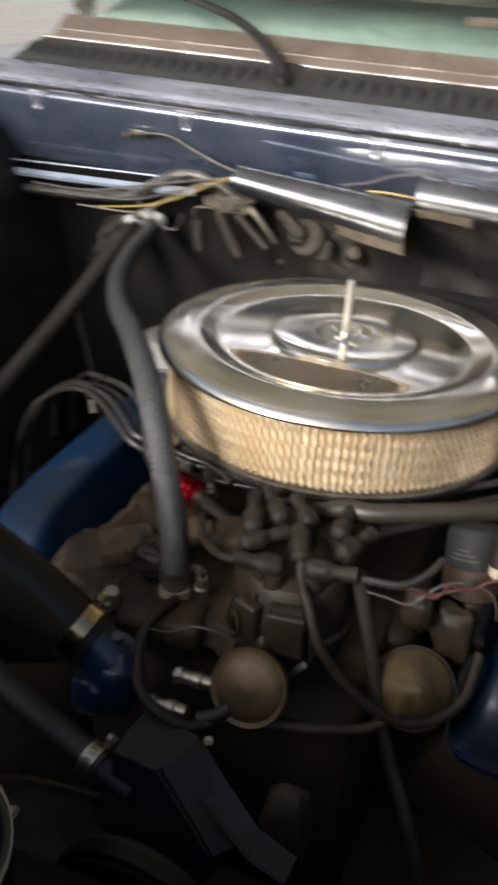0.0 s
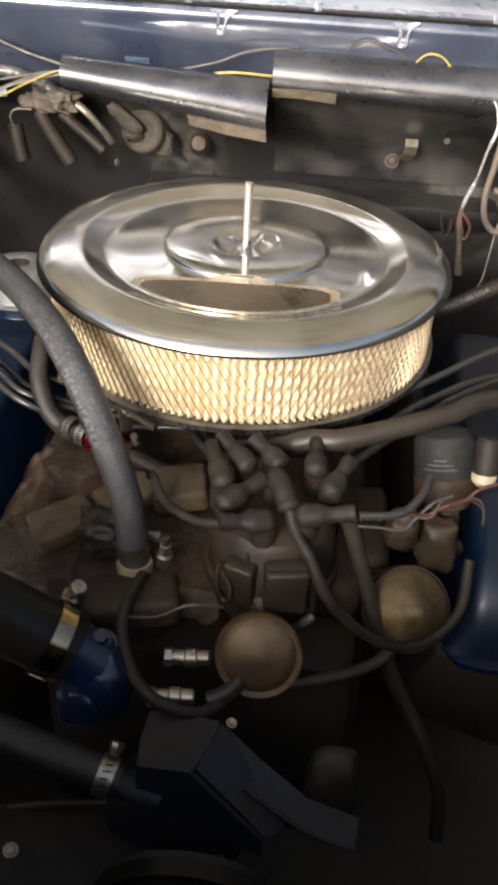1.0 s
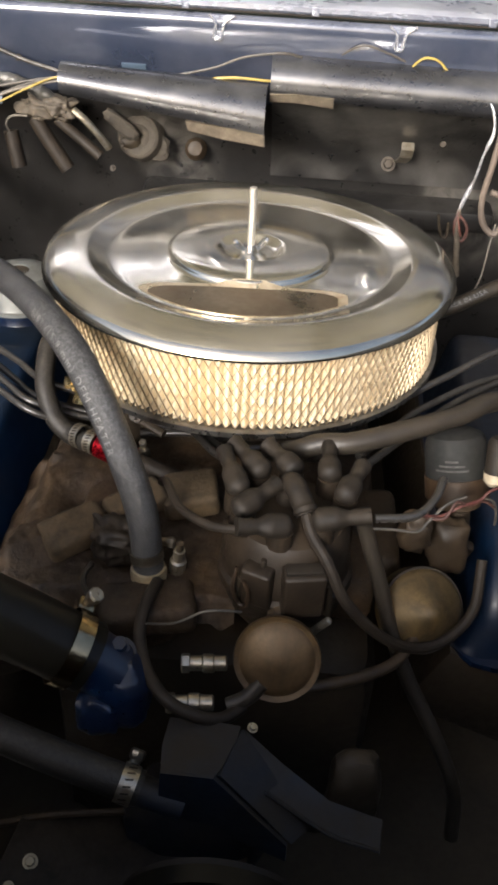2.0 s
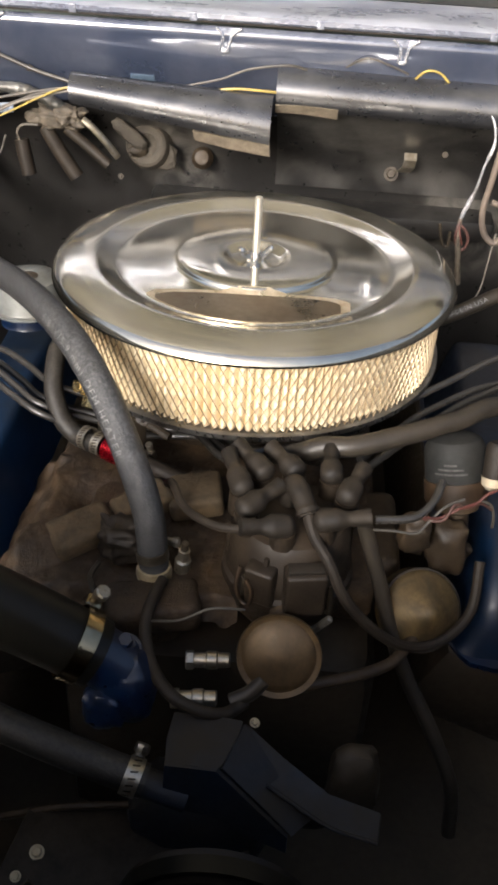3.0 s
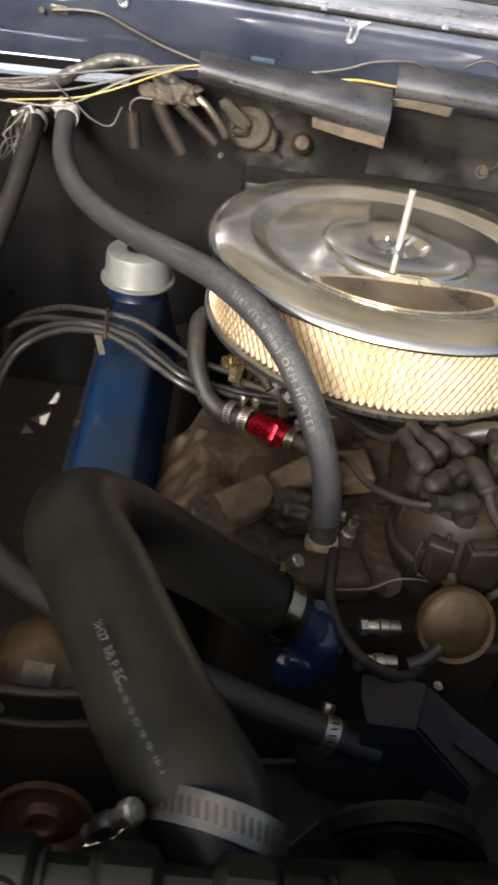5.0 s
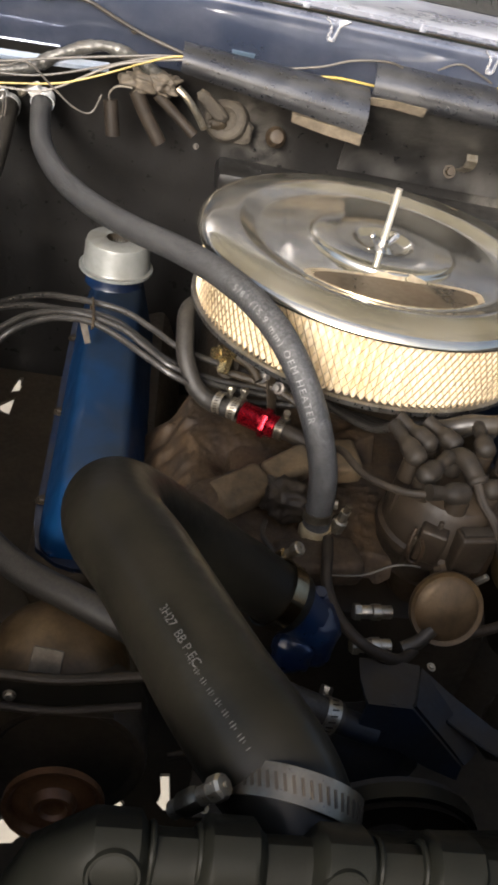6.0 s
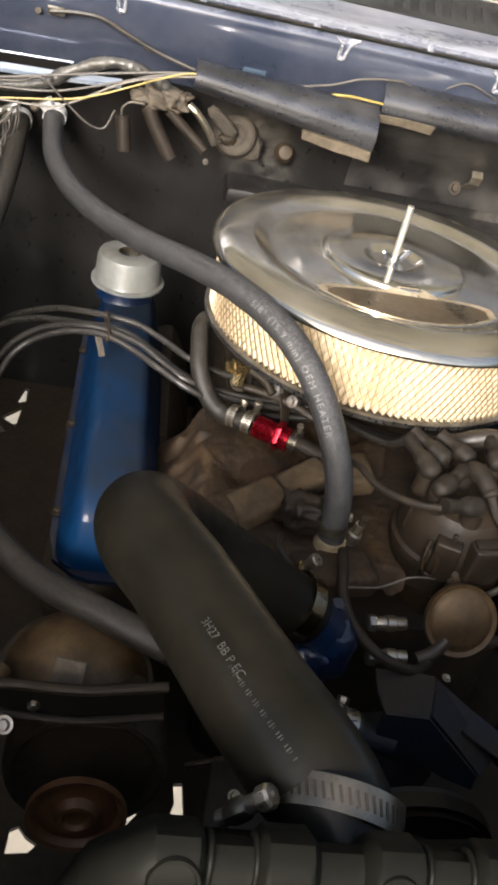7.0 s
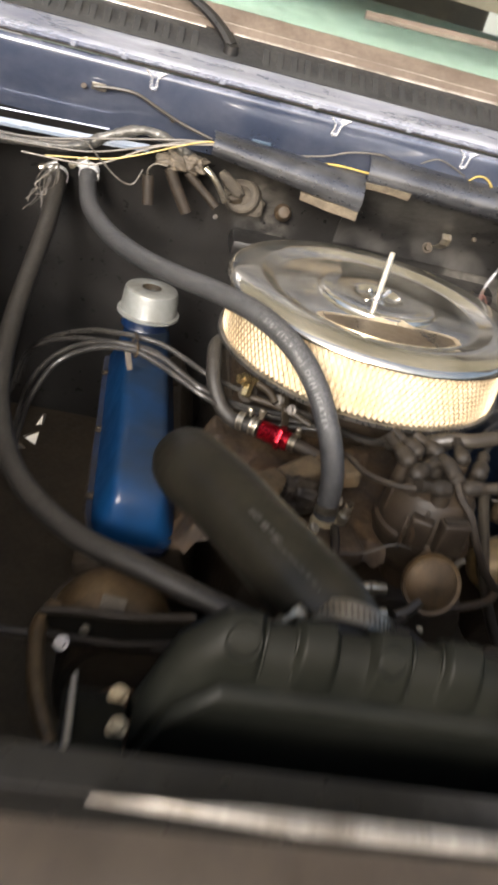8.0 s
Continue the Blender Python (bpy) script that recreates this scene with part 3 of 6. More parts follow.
solo("dashboard", sheet([[(-0.55, 0.425, 0.212), (0, 0.425, 0.212), (0.74, 0.425, 0.212)], [(-0.55, 0.62, 0.26), (0, 0.62, 0.26), (0.74, 0.62, 0.26)], [(-0.55, 0.80, 0.26), (0, 0.80, 0.26), (0.74, 0.80, 0.26)], [(-0.55, 0.84, 0.0), (0, 0.84, 0.0), (0.74, 0.84, 0.0)]], 0.01), M["green"], "green dashboard top seen through the windshield", "dashboard")
solo("cabin_back_wall", box((1.2, 0.03, 1.3), pose(0.05, 2.0, 0.1)), M["brown_paint"], "brown back wall of the cabin", "cabin", kind="structure")
solo("cabin_roof", sheet([[(-0.55, 0.8, 0.63), (0.66, 0.8, 0.63)], [(-0.55, 2.0, 0.66), (0.66, 2.0, 0.66)]], 0.02), M["headliner"], "cream headliner under the cabin roof", "roof", kind="structure")

wiper = thing("windshield_wiper", (-0.208, 0.315, 0.182), "black windshield wiper arm on its pivot", "wiper")
part("pivot", lathe([(0.0, 0.012), (0.008, 0.011), (0.010, 0.006), (0.011, -0.004)], (-0.208, 0.318, 0.183), (0, -0.4, 1), 20), M["black_paint"], wiper)
part("arm", tube([(-0.208, 0.318, 0.190), (-0.222, 0.330, 0.204), (-0.250, 0.352, 0.222), (-0.31, 0.392, 0.245), (-0.40, 0.428, 0.262), (-0.46, 0.445, 0.272)], lambda f: 0.0085 - 0.004 * f, 8, 5), M["black_paint"], wiper)
part("blade", tube([(-0.55, 0.440, 0.262), (-0.42, 0.448, 0.270), (-0.20, 0.452, 0.274)], 0.005, 6, 6), M["rubber"], wiper)
wiper2 = thing("windshield_wiper", (0.33, 0.315, 0.182), "black windshield wiper resting low on the glass", "wiper")
part("pivot", lathe([(0.0, 0.012), (0.008, 0.011), (0.010, 0.006), (0.011, -0.004)], (0.33, 0.318, 0.183), (0, -0.4, 1), 20), M["black_paint"], wiper2)
part("arm", tube([(0.33, 0.318, 0.190), (0.31, 0.36, 0.212), (0.27, 0.42, 0.245), (0.20, 0.452, 0.266)], lambda f: 0.008 - 0.004 * f, 8, 5), M["black_paint"], wiper2)
part("blade", tube([(-0.02, 0.448, 0.262), (0.2, 0.453, 0.268), (0.42, 0.449, 0.264)], 0.007, 6, 6), M["trim"], wiper2)

for x0, x1, a0, a1 in ((-0.78, -0.409, 0.0, 0.0), (-0.379, 0.78, 0.0, 0.0)):
    solo("toe_board", sheet([[(x0, 0.336, -0.424), (x1, 0.336, -0.424)], [(x0, 0.34, -0.56), (x1, 0.34, -0.56)], [(x0, 0.30, -0.7), (x1, 0.30, -0.7)]], 0.003), M["black_paint"], "black toe board below the firewall", "panel", kind="structure")
solo("toe_board_patch", prism([(-0.42, -0.56), (-0.37, -0.56), (-0.37, -0.485), (-0.395, -0.51), (-0.42, -0.505)], 0.003, Matrix.Translation((0, 0.342, 0)) @ Matrix.Rotation(math.pi / 2, 4, "X")), M["black_paint"], "bent black patch closing the toe board's foot", "panel", kind="structure")

# aprons at both sides, the radiator support in front, the open hood overhead
for side, name in ((-1, "left"), (1, "right")):
    prof = [(0.74, 0.17), (0.66, 0.165), (0.60, 0.12), (0.56, 0.02), (0.53, -0.2), (0.47, -0.45)]
    solo(f"wall_apron_{name}", sheet([[(side * x, y, z) for y in (-0.80, -0.4, 0.0, 0.33)] for x, z in prof], 0.003), M["black_paint"], "black painted inner fender apron, dusty", "fender apron", kind="structure")
HOOD = [(0.44, 0.30), (0.30, 0.52), (-0.05, 0.95), (-0.35, 1.25)]
# added sheet that keeps ground light out of the bay, except through the gaps
tray = bmesh.new()
RIM = [(-0.62, -0.72), (0.62, -0.72), (0.62, 0.34), (-0.62, 0.34)]
GAPS = [
    [(-0.142, -0.309), (-0.133, -0.308), (-0.131, -0.343), (-0.137, -0.346), (-0.144, -0.339), (-0.1405, -0.329)],
    [(-0.198, -0.320), (-0.173, -0.341), (-0.190, -0.362), (-0.212, -0.372), (-0.232, -0.371), (-0.236, -0.355), (-0.208, -0.346), (-0.199, -0.342), (-0.206, -0.333)],
    [(-0.277, -0.362), (-0.270, -0.371), (-0.259, -0.378), (-0.266, -0.386), (-0.285, -0.388), (-0.284, -0.366)],
    [(-0.386, 0.276), (-0.379, 0.318), (-0.372, 0.318), (-0.373, 0.284)],
    [(-0.400, 0.238), (-0.376, 0.268), (-0.377, 0.220)],
    [(-0.404, 0.226), (-0.388, 0.205), (-0.406, 0.200)],
]
edges = []
for loop in [RIM] + GAPS:
    high = [tray.verts.new((x, y, -0.423)) for x, y in loop]
    low = [tray.verts.new((x, y, -0.428)) for x, y in loop]
    n = len(loop)
    for k in range(n):
        edges.append(tray.edges.new((high[k], high[(k + 1) % n])))
        tray.faces.new((high[k], high[(k + 1) % n], low[(k + 1) % n], low[k]))
bmesh.ops.triangle_fill(tray, use_beauty=True, use_dissolve=False, edges=edges)
solo("undertray", tray, M["tray"], "dark sheet added below the engine to keep the bay dark, with openings", "undertray", kind="structure")
# unseen roof and posts, added to block sky and darken the lid's reflections
solo("sky_block_roof", box((6.4, 4.9, 0.08), pose(-0.5, 2.75, 1.55)), M["brown_paint"], "unseen brown roof added to hold back sky light", "roof", kind="structure")
for x, y in ((-3.6, 0.4), (-3.6, 5.1), (2.6, 0.4), (2.6, 5.1)):
    solo("sky_block_post", box((0.09, 0.09, 2.56), pose(x, y, 0.23), 0.006), M["brown_paint"], "unseen brown post added under the blocking roof", "post", "carport posts")
solo("hood", sheet([[(x, y, z + 0.03 * (1 - (x / 0.78) ** 2)) for x in (-0.78, -0.4, 0, 0.4, 0.78)] for y, z in HOOD], 0.03), M["hood"], "open hood with a dull grey-green underside", "hood", kind="structure")

# ---- air cleaner
cleaner = thing("air_cleaner", (0, 0, -0.08), "round chrome air cleaner with a pleated paper filter", "air cleaner")
LID = [(0.1690, -0.0046), (0.1784, -0.0053), (0.1796, -0.0049), (0.1798, -0.0042), (0.1792, -0.0026), (0.1780, -0.0002), (0.1763, 0.0020), (0.1742, 0.0035), (0.1715, 0.0047), (0.169, 0.0054), (0.166, 0.0063), (0.156, 0.0070), (0.146, 0.0074), (0.1412, 0.0074), (0.1398, 0.0071), (0.1388, 0.0065), (0.1330, 0.0042), (0.1262, 0.0016), (0.1240, 0.0010), (0.1215, 0.0007), (0.1160, 0.00085), (0.1050, 0.00120), (0.0950, 0.00151), (0.0850, 0.00183), (0.0745, 0.00210), (0.0722, 0.0023), (0.0710, 0.0032), (0.0702, 0.0052), (0.0695, 0.0068), (0.0684, 0.0076), (0.0665, 0.0079), (0.050, 0.0080), (0.032, 0.0081), (0.0290, 0.0079), (0.0275, 0.0070), (0.0245, 0.0040), (0.0225, 0.0031), (0.0190, 0.0028), (0.0035, 0.0028)]
part("lid", lathe(LID, segs=160), M["chrome"], cleaner, "polished chrome lid with a stepped dish", sharp=48)


def lid_height(r):
    """The dish's height at a radius."""
    for (r0, z0), (r1, z1) in zip(LID[10:], LID[11:]):
        if r1 <= r <= r0:
            return z0 + (z1 - z0) * (r - r0) / (r1 - r0)
    return 0.0


def segment(half, back, tilt, radius, lift, thick):
    """A plate between a straight back edge and the dish's round front, following the dish."""
    rows = []
    for i in range(9):
        row = []
        for j in range(33):
            u = math.sin((j / 16 - 1) * math.pi / 2)
            x = u * half
            y0, y1 = back + tilt * x - 0.006 * abs(u) ** 14 - 0.002 * abs(u) ** 3, -math.sqrt(max(radius ** 2 - x * x, 0.0))
            y = y0 + (min(y1, y0 - 0.0008) - y0) * i / 8
            row.append((x, y, lid_height(math.hypot(x, y)) + lift))
        rows.append(row)
    return sheet(rows, thick)


# two thin plates draw the dish's reflection on the lid
part("reflection_border", segment(0.0840, -0.0672, 0.05, 0.1188, 0.0004, 0.0004), M["pale_reflection"], cleaner, "rust-stained cream border of a reflection laid on the lid")
part("reflection_plate", segment(0.0760, -0.0725, 0.05, 0.1174, 0.0008, 0.0003), M["dark_reflection"], cleaner, "dull brown plate laid on the lid as a dark reflection")
part("stud", tube([(0, 0, -0.03), (0, 0, 0.0600)], 0.0032, 12, 1, smooth=False), M["stud"], cleaner, "bright threaded stud")
nut = lathe([(0.0035, -0.0004), (0.0105, -0.0004), (0.0105, 0.0010), (0.0062, 0.0018), (0.0055, 0.005), (0.0045, 0.0085), (0.0033, 0.0085)], segs=20)
for s in (-1, 1):
    tube([(s * 0.0045, 0, 0.002), (s * 0.0095, 0.001 * s, 0.0065), (s * 0.0135, 0.0015 * s, 0.0115), (s * 0.0150, 0.0015 * s, 0.0135)], lambda f: 0.0022 + 0.0012 * math.sin(math.pi * min(1, f * 1.1)), 8, 4, bm=nut)
bmesh.ops.rotate(nut, verts=nut.verts, cent=(0, 0, 0), matrix=Matrix.Rotation(0.25, 3, "Z"))
bmesh.ops.translate(nut, verts=nut.verts, vec=(0, 0, 0.0014))
part("wing_nut", nut, M["polished"], cleaner, "chrome wing nut")

TOP, BOTTOM, RING = -0.0040, -0.0695, 0.1685
pleats = bmesh.new()
count = 150
rows_z = [TOP + (BOTTOM - TOP) * k / 12 for k in range(13)]
SHAPE = ((-0.28, 0.0036), (-0.12, 0.0018), (0.0, 0.0014), (0.12, 0.0018), (0.28, 0.0036), (0.5, 0.0080))
grid = []
for k in range(count):
    for share, deep in SHAPE:
        row = []
        for j, z in enumerate(rows_z):
            sway = 0.16 * noise.noise(Vector((k * 0.35, z * 26, 1.0))) + 0.05 * math.sin(k * 1.9)
            a = 2 * math.pi * (k + share + sway) / count
            r = RING - deep - 0.0010 * (j % 2) - 0.0012 * abs(noise.noise(Vector((k * 0.9, z * 60, 5.0))))
            row.append(pleats.verts.new((r * math.cos(a), r * math.sin(a), z)))
        grid.append(row)
for k in range(len(grid)):
    a, b = grid[k], grid[(k + 1) % len(grid)]
    for j in range(len(rows_z) - 1):
        pleats.faces.new((a[j], b[j], b[j + 1], a[j + 1]))
part("filter_paper", pleats, M["paper"], cleaner, "cream pleated filter paper", smooth=False)

# the expanded-metal screen round the paper, all its strands in one mesh
cells, levels = 146, 10
pts, quads = [], []


def strand(a0, z0, a1, z1):
    base = len(pts)
    for a, z in ((a0, z0), (a1, z1)):
        for dr, dz in ((0.0001, 0.0005), (0.0011, 0.0), (0.0001, -0.0005), (-0.0007, 0.0)):
            r = RING + dr
            pts.append((r * math.cos(a), r * math.sin(a), z + dz))
    for k in range(4):
        quads.append((base + k, base + (k + 1) % 4, base + 4 + (k + 1) % 4, base + 4 + k))


high = (TOP - BOTTOM) / levels
for j in range(levels):
    for k in range(cells):
        a = 2 * math.pi * (k + 0.5 * (j % 2)) / cells
        d = math.pi / cells
        z0 = BOTTOM + j * high
        strand(a, z0, a + d, z0 + high)
        strand(a, z0, a - d, z0 + high)
me = bpy.data.meshes.new("filter_screen")
me.from_pydata(pts, [], quads)
me.materials.append(M["mesh"])
screen = new("filter_screen", me)
screen.parent = cleaner
screen.location = (0, 0, 0.08)
tagged(screen, "diamond-patterned expanded metal screen", kind="stuff")
PAN = [(0.150, -0.0715), (0.1665, -0.0710), (0.1715, -0.0690), (0.1738, -0.0700), (0.1738, -0.0745), (0.170, -0.0765), (0.155, -0.0790), (0.135, -0.0820), (0.110, -0.0880), (0.070, -0.0900), (0.066, -0.112), (0.0, -0.112)]
part("base_pan", lathe(PAN, segs=96), M["rim_black"], cleaner, "dull steel base pan", sharp=50)
part("seal_ring", lathe([(0.154, TOP - 0.001), (0.1650, TOP - 0.001), (0.1655, TOP + 0.0005), (0.1645, TOP + 0.002), (0.154, TOP + 0.002)], segs=96, closed=True), M["rubber"], cleaner)

# ---- engine body
block = thing("engine_block", (0, 0, -0.3), "grimy dark engine block and heads under the intake", "engine")
part("block", box((0.26, 0.62, 0.26), pose(0.0, 0.03, -0.34), 0.03), M["black_iron"], block)
for s in (-1, 1):
    part("cylinder_head", box((0.12, 0.46, 0.08), pose(s * 0.225, -0.01, -0.278, 0, s * 24, 0), 0.012), M["black_iron"], block)
intake = thing("intake_manifold", (0, -0.05, -0.17), "dirty tan cast intake manifold", "intake manifold")
im = box((0.25, 0.42, 0.05), pose(0, -0.02, -0.185), 0.015)
part("casting", im, M["tan_metal"], intake)
crust = bmesh.new()
bmesh.ops.create_grid(crust, x_segments=110, y_segments=96, size=0.5)
for v in crust.verts:
    x, y = -0.092 + v.co.x * 0.215, -0.165 + v.co.y * 0.21
    q = Vector((x, y, 0))
    ridge = max(0.0, 1 - abs((y + 0.19) - 0.75 * (x + 0.10)) / 0.030)
    hollow = math.exp(-(((x + 0.118) / 0.022) ** 2 + ((y + 0.158) / 0.020) ** 2))
    edge = max(0.0, (-0.158 + 0.010 * noise.noise(q * 55) - x) / 0.03) + max(0.0, (-0.262 + 0.006 * noise.noise(q * 70) - y) / 0.02)
    v.co = (x, y, -0.158 + 0.018 * min(1.0, 1.6 * ridge) - 0.018 * hollow - 0.045 * min(1.3, edge) + 0.0016 * noise.fractal(q * 40, 1.0, 2.0, 4) + 0.0009 * noise.noise(q * 150) + 0.0008 * noise.noise(q * 380))
part("crusted_top", crust, M["tan_metal"], intake, "crusted tan casting surface", sharp=180)
for at, size, turn in (((-0.115, -0.215, -0.146), (0.052, 0.034, 0.020), 35), ((-0.072, -0.182, -0.140), (0.05, 0.030, 0.018), 38), ((-0.030, -0.165, -0.140), (0.045, 0.040, 0.022), 10)):
    part("cast_boss", box(size, pose(*at, 6, -8, turn), 0.0055, segs=3), M["tan_crust"], intake)
part("runner", box((0.09, 0.09, 0.03), pose(0.10, -0.15, -0.183, 6, -8, 0), 0.010, segs=3), M["grime"], intake)
part("water_neck_boss", lathe([(0.03, -0.03), (0.027, 0.0), (0.019, 0.004), (0.016, 0.012), (0.0, 0.012)], (-0.052, -0.245, -0.172), (0, 0, 1), 24), M["tan_metal"], intake)
part("neck_base", box((0.074, 0.040, 0.026), pose(-0.050, -0.270, -0.1660, 0, 0, 12), 0.008, segs=3), M["tan_metal"], intake)
carb = thing("carburettor", (0, 0, -0.13), "dark dusty carburettor body under the air cleaner", "carburettor")
part("body", box((0.11, 0.14, 0.05), pose(0, 0, -0.138), 0.01), M["grime"], carb)
part("linkage", tube([(-0.13, -0.08, -0.115), (-0.09, -0.10, -0.112), (-0.06, -0.115, -0.118)], 0.004, 8, 4), M["black_iron"], carb, "small dark greasy linkage")
banjo = part("fuel_union", lathe([(0.0, -0.016), (0.0050, -0.016), (0.0050, -0.004), (0.0078, -0.003), (0.0082, 0.0), (0.0078, 0.004), (0.0055, 0.005), (0.0055, 0.010), (0.0, 0.011)], (-0.1400, -0.0860, -0.0920), (-1, -0.35, 0.15), 6), M["union"], carb, "bright brass fuel union")
part("union_bolt", lathe([(0.0, -0.012), (0.0062, -0.012), (0.0062, 0.006), (0.0040, 0.007), (0.0, 0.0075)], (-0.1360, -0.0890, -0.1040), (-0.2, -0.6, -1), 6), M["union"], banjo)
part("steel_elbow", tube([(-0.125, -0.085, -0.094), (-0.112, -0.095, -0.097), (-0.104, -0.105, -0.104)], 0.0042, 12, 5), M["black_iron"], carb, "short dark greasy elbow")
for at, way in (((-0.0990, -0.0960, -0.1040), (-0.8, -0.5, 0.3)), ((-0.0830, -0.1040, -0.1090), (-0.6, -0.7, 0.4))):
    part("throttle_nut", lathe([(0.0, -0.010), (0.0038, -0.010), (0.0038, -0.003), (0.0062, -0.0025), (0.0062, 0.0025), (0.0036, 0.003), (0.0036, 0.008), (0.0, 0.0085)], at, way, 8), M["worn_steel"], carb, "small worn linkage nut")
part("throttle_arm", prism([(-0.004, -0.030), (0.006, -0.030), (0.009, 0.0), (0.004, 0.022), (-0.006, 0.022)], 0.002, pose(-0.092, -0.100, -0.112, 62, 10, 40), 0.0006), M["black_iron"], carb, "dark greasy throttle arm")
part("adjuster", lathe([(0.0, 0.012), (0.007, 0.012), (0.007, 0.004), (0.012, 0.004), (0.012, 0)], (-0.128, -0.062, -0.120), (-0.5, -0.6, 0.5), 12), M["black_iron"], carb, "brassy adjuster screw")

# ---- valve covers
def valve_cover(side, label, material):
    """A pressed box cover: flat top, sloping flanks, a rounded front end that drops to the flange."""
    root = thing("valve_cover", (side * 0.25, -0.02, -0.2), label, "valve cover", "valve covers")
    middle, base = 0.2465, -0.222
    rows = []
    ends = [(0.172, 0.060, 0.0), (0.166, 0.020, 0.0), (0.158, 0.005, 0.0), (0.146, 0.0, 0.0)]
    ends += [(0.146 - 0.03 * k, 0.0, 0.0) for k in range(1, 11)]
    ends += [(-0.172, 0.0002, 0.0), (-0.186, 0.0010, 0.0), (-0.198, 0.0030, 0.0), (-0.209, 0.0068, 0.0), (-0.218, 0.0120, 0.0003), (-0.226, 0.0185, 0.0010), (-0.232, 0.0260, 0.0020), (-0.237, 0.0350, 0.0034), (-0.241, 0.0450, 0.0052), (-0.244, 0.0560, 0.0074), (-0.246, 0.0660, 0.0098), (-0.247, 0.0735, 0.0120)]
    for y, drop, squeeze in ends:
        top = -0.1455 - 0.0262 * (0.15 - y) - drop + (0.003 if y > -0.17 else 0.0)
        high = top - base
        line = [(0.2900, 0.0), (0.2880, 0.12), (0.2845, 0.34), (0.2795, 0.62), (0.2760, 0.84), (0.2735, 0.94), (0.2695, 0.988), (0.2640, 1.0), (0.2460, 1.004), (0.2300, 1.0), (0.2250, 0.985), (0.2215, 0.93), (0.2190, 0.84), (0.2130, 0.55), (0.2075, 0.28), (0.2030, 0.10), (0.2000, 0.0)]
        turn = 0.010 * (0.15 - y) / 0.40
        rows.append([(side * (middle - turn + (x - middle) * (1 - squeeze / 0.04)), y if y > 0 else 0.972 * y, base + high * h) for x, h in line])
    part("cover", sheet(rows, 0.002), material, root, sharp=60)
    lip = []
    for y, x0, x1 in ((0.176, 0.293, 0.197), (0.172, 0.2965, 0.1935), (-0.20, 0.2965, 0.1935), (-0.236, 0.291, 0.199), (-0.253, 0.272, 0.214), (-0.257, 0.258, 0.232)):
        turn = 0.010 * (0.15 - y) / 0.40
        lip.append([(side * (x - turn), y if y > 0 else 0.972 * y, base - 0.004) for x in (x0, (x0 + x1) / 2, x1)])
    part("flange", sheet(lip, 0.005), M["blue_dirty"], root, "grimy blue bolt flange")
    for y in (0.12, -0.03, -0.17):
        for x in (0.2925, 0.1975):
            bolt("bolt", (side * (x - 0.010 * (0.15 - y) / 0.40), y, base - 0.003), (0, 0, 1), 0.004, M["black_iron"], root)
    return root


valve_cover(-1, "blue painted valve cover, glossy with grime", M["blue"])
# shade on this cover comes from its darker paint
valve_cover(1, "blue painted valve cover with its shade put into the paint", M["blue_in_shade"])
filler = thing("oil_filler_cap", (-0.25, 0.125, -0.15), "dull grey metal oil filler cap with a hole", "oil cap")
CAP = [(0.0, -0.013), (0.0125, -0.013), (0.0130, 0.0), (0.0140, 0.0005), (0.0290, -0.0003), (0.0338, -0.0020), (0.0357, -0.0070), (0.0367, -0.0300), (0.0378, -0.0320), (0.0410, -0.0328), (0.0410, -0.0362), (0.0365, -0.0375), (0.0, -0.0375)]
part("cap", lathe(CAP, (-0.2535, 0.125, -0.0915), (-0.03, 0, 1), 44), M["grey_plate"], filler)
# lined black so the hole looks as dark as its shade
part("bore", lathe([(0.0, -0.0125), (0.0126, -0.0125), (0.0129, -0.0005)], (-0.2535, 0.125, -0.0915), (-0.03, 0, 1), 24), M["black_iron"], filler, "black lining put in for the shade of the cap's hole")
part("neck", lathe([(0.0295, -0.036), (0.0295, -0.050), (0.0320, -0.054), (0.0, -0.054)], (-0.2535, 0.125, -0.0915), (0, 0, 1), 36), M["blue_dirty"], filler, "grimy blue neck under the cap")

# ---- heater hoses
HOSE_A = [(-0.364, 0.285, -0.006), (-0.363, 0.262, -0.016), (-0.350, 0.19, -0.026), (-0.322, 0.115, -0.028), (-0.285, 0.050, -0.025), (-0.240, -0.018, -0.014), (-0.192, -0.082, 0.0), (-0.152, -0.135, 0.006), (-0.118, -0.176, -0.003), (-0.092, -0.206, -0.026), (-0.071, -0.227, -0.062), (-0.057, -0.238, -0.102), (-0.052, -0.244, -0.150)]
hose_a = thing("heater_hose", (-0.052, -0.244, -0.150), "ribbed grey-black rubber heater hose with white print", "hose", "heater hoses")
part("hose", tube(HOSE_A, 0.0115, 72, 10, 0.02, ribs=0.016), M["hose"], hose_a)
HOSE_B = [(-0.406, 0.306, -0.028), (-0.404, 0.282, -0.030), (-0.402, 0.20, -0.058), (-0.408, 0.12, -0.098), (-0.412, 0.05, -0.128), (-0.410, -0.03, -0.155), (-0.397, -0.11, -0.178), (-0.362, -0.20, -0.192), (-0.300, -0.28, -0.190), (-0.236, -0.330, -0.178), (-0.160, -0.366, -0.180), (-0.095, -0.382, -0.192), (-0.034, -0.390, -0.208)]
hose_b = thing("heater_hose", (-0.045, -0.391, -0.213), "long black rubber heater hose to the water pump", "hose", "heater hoses")
part("hose", tube(HOSE_B, 0.0117, 64, 10, 0.02, ribs=0.014), M["hose_dark"], hose_b)
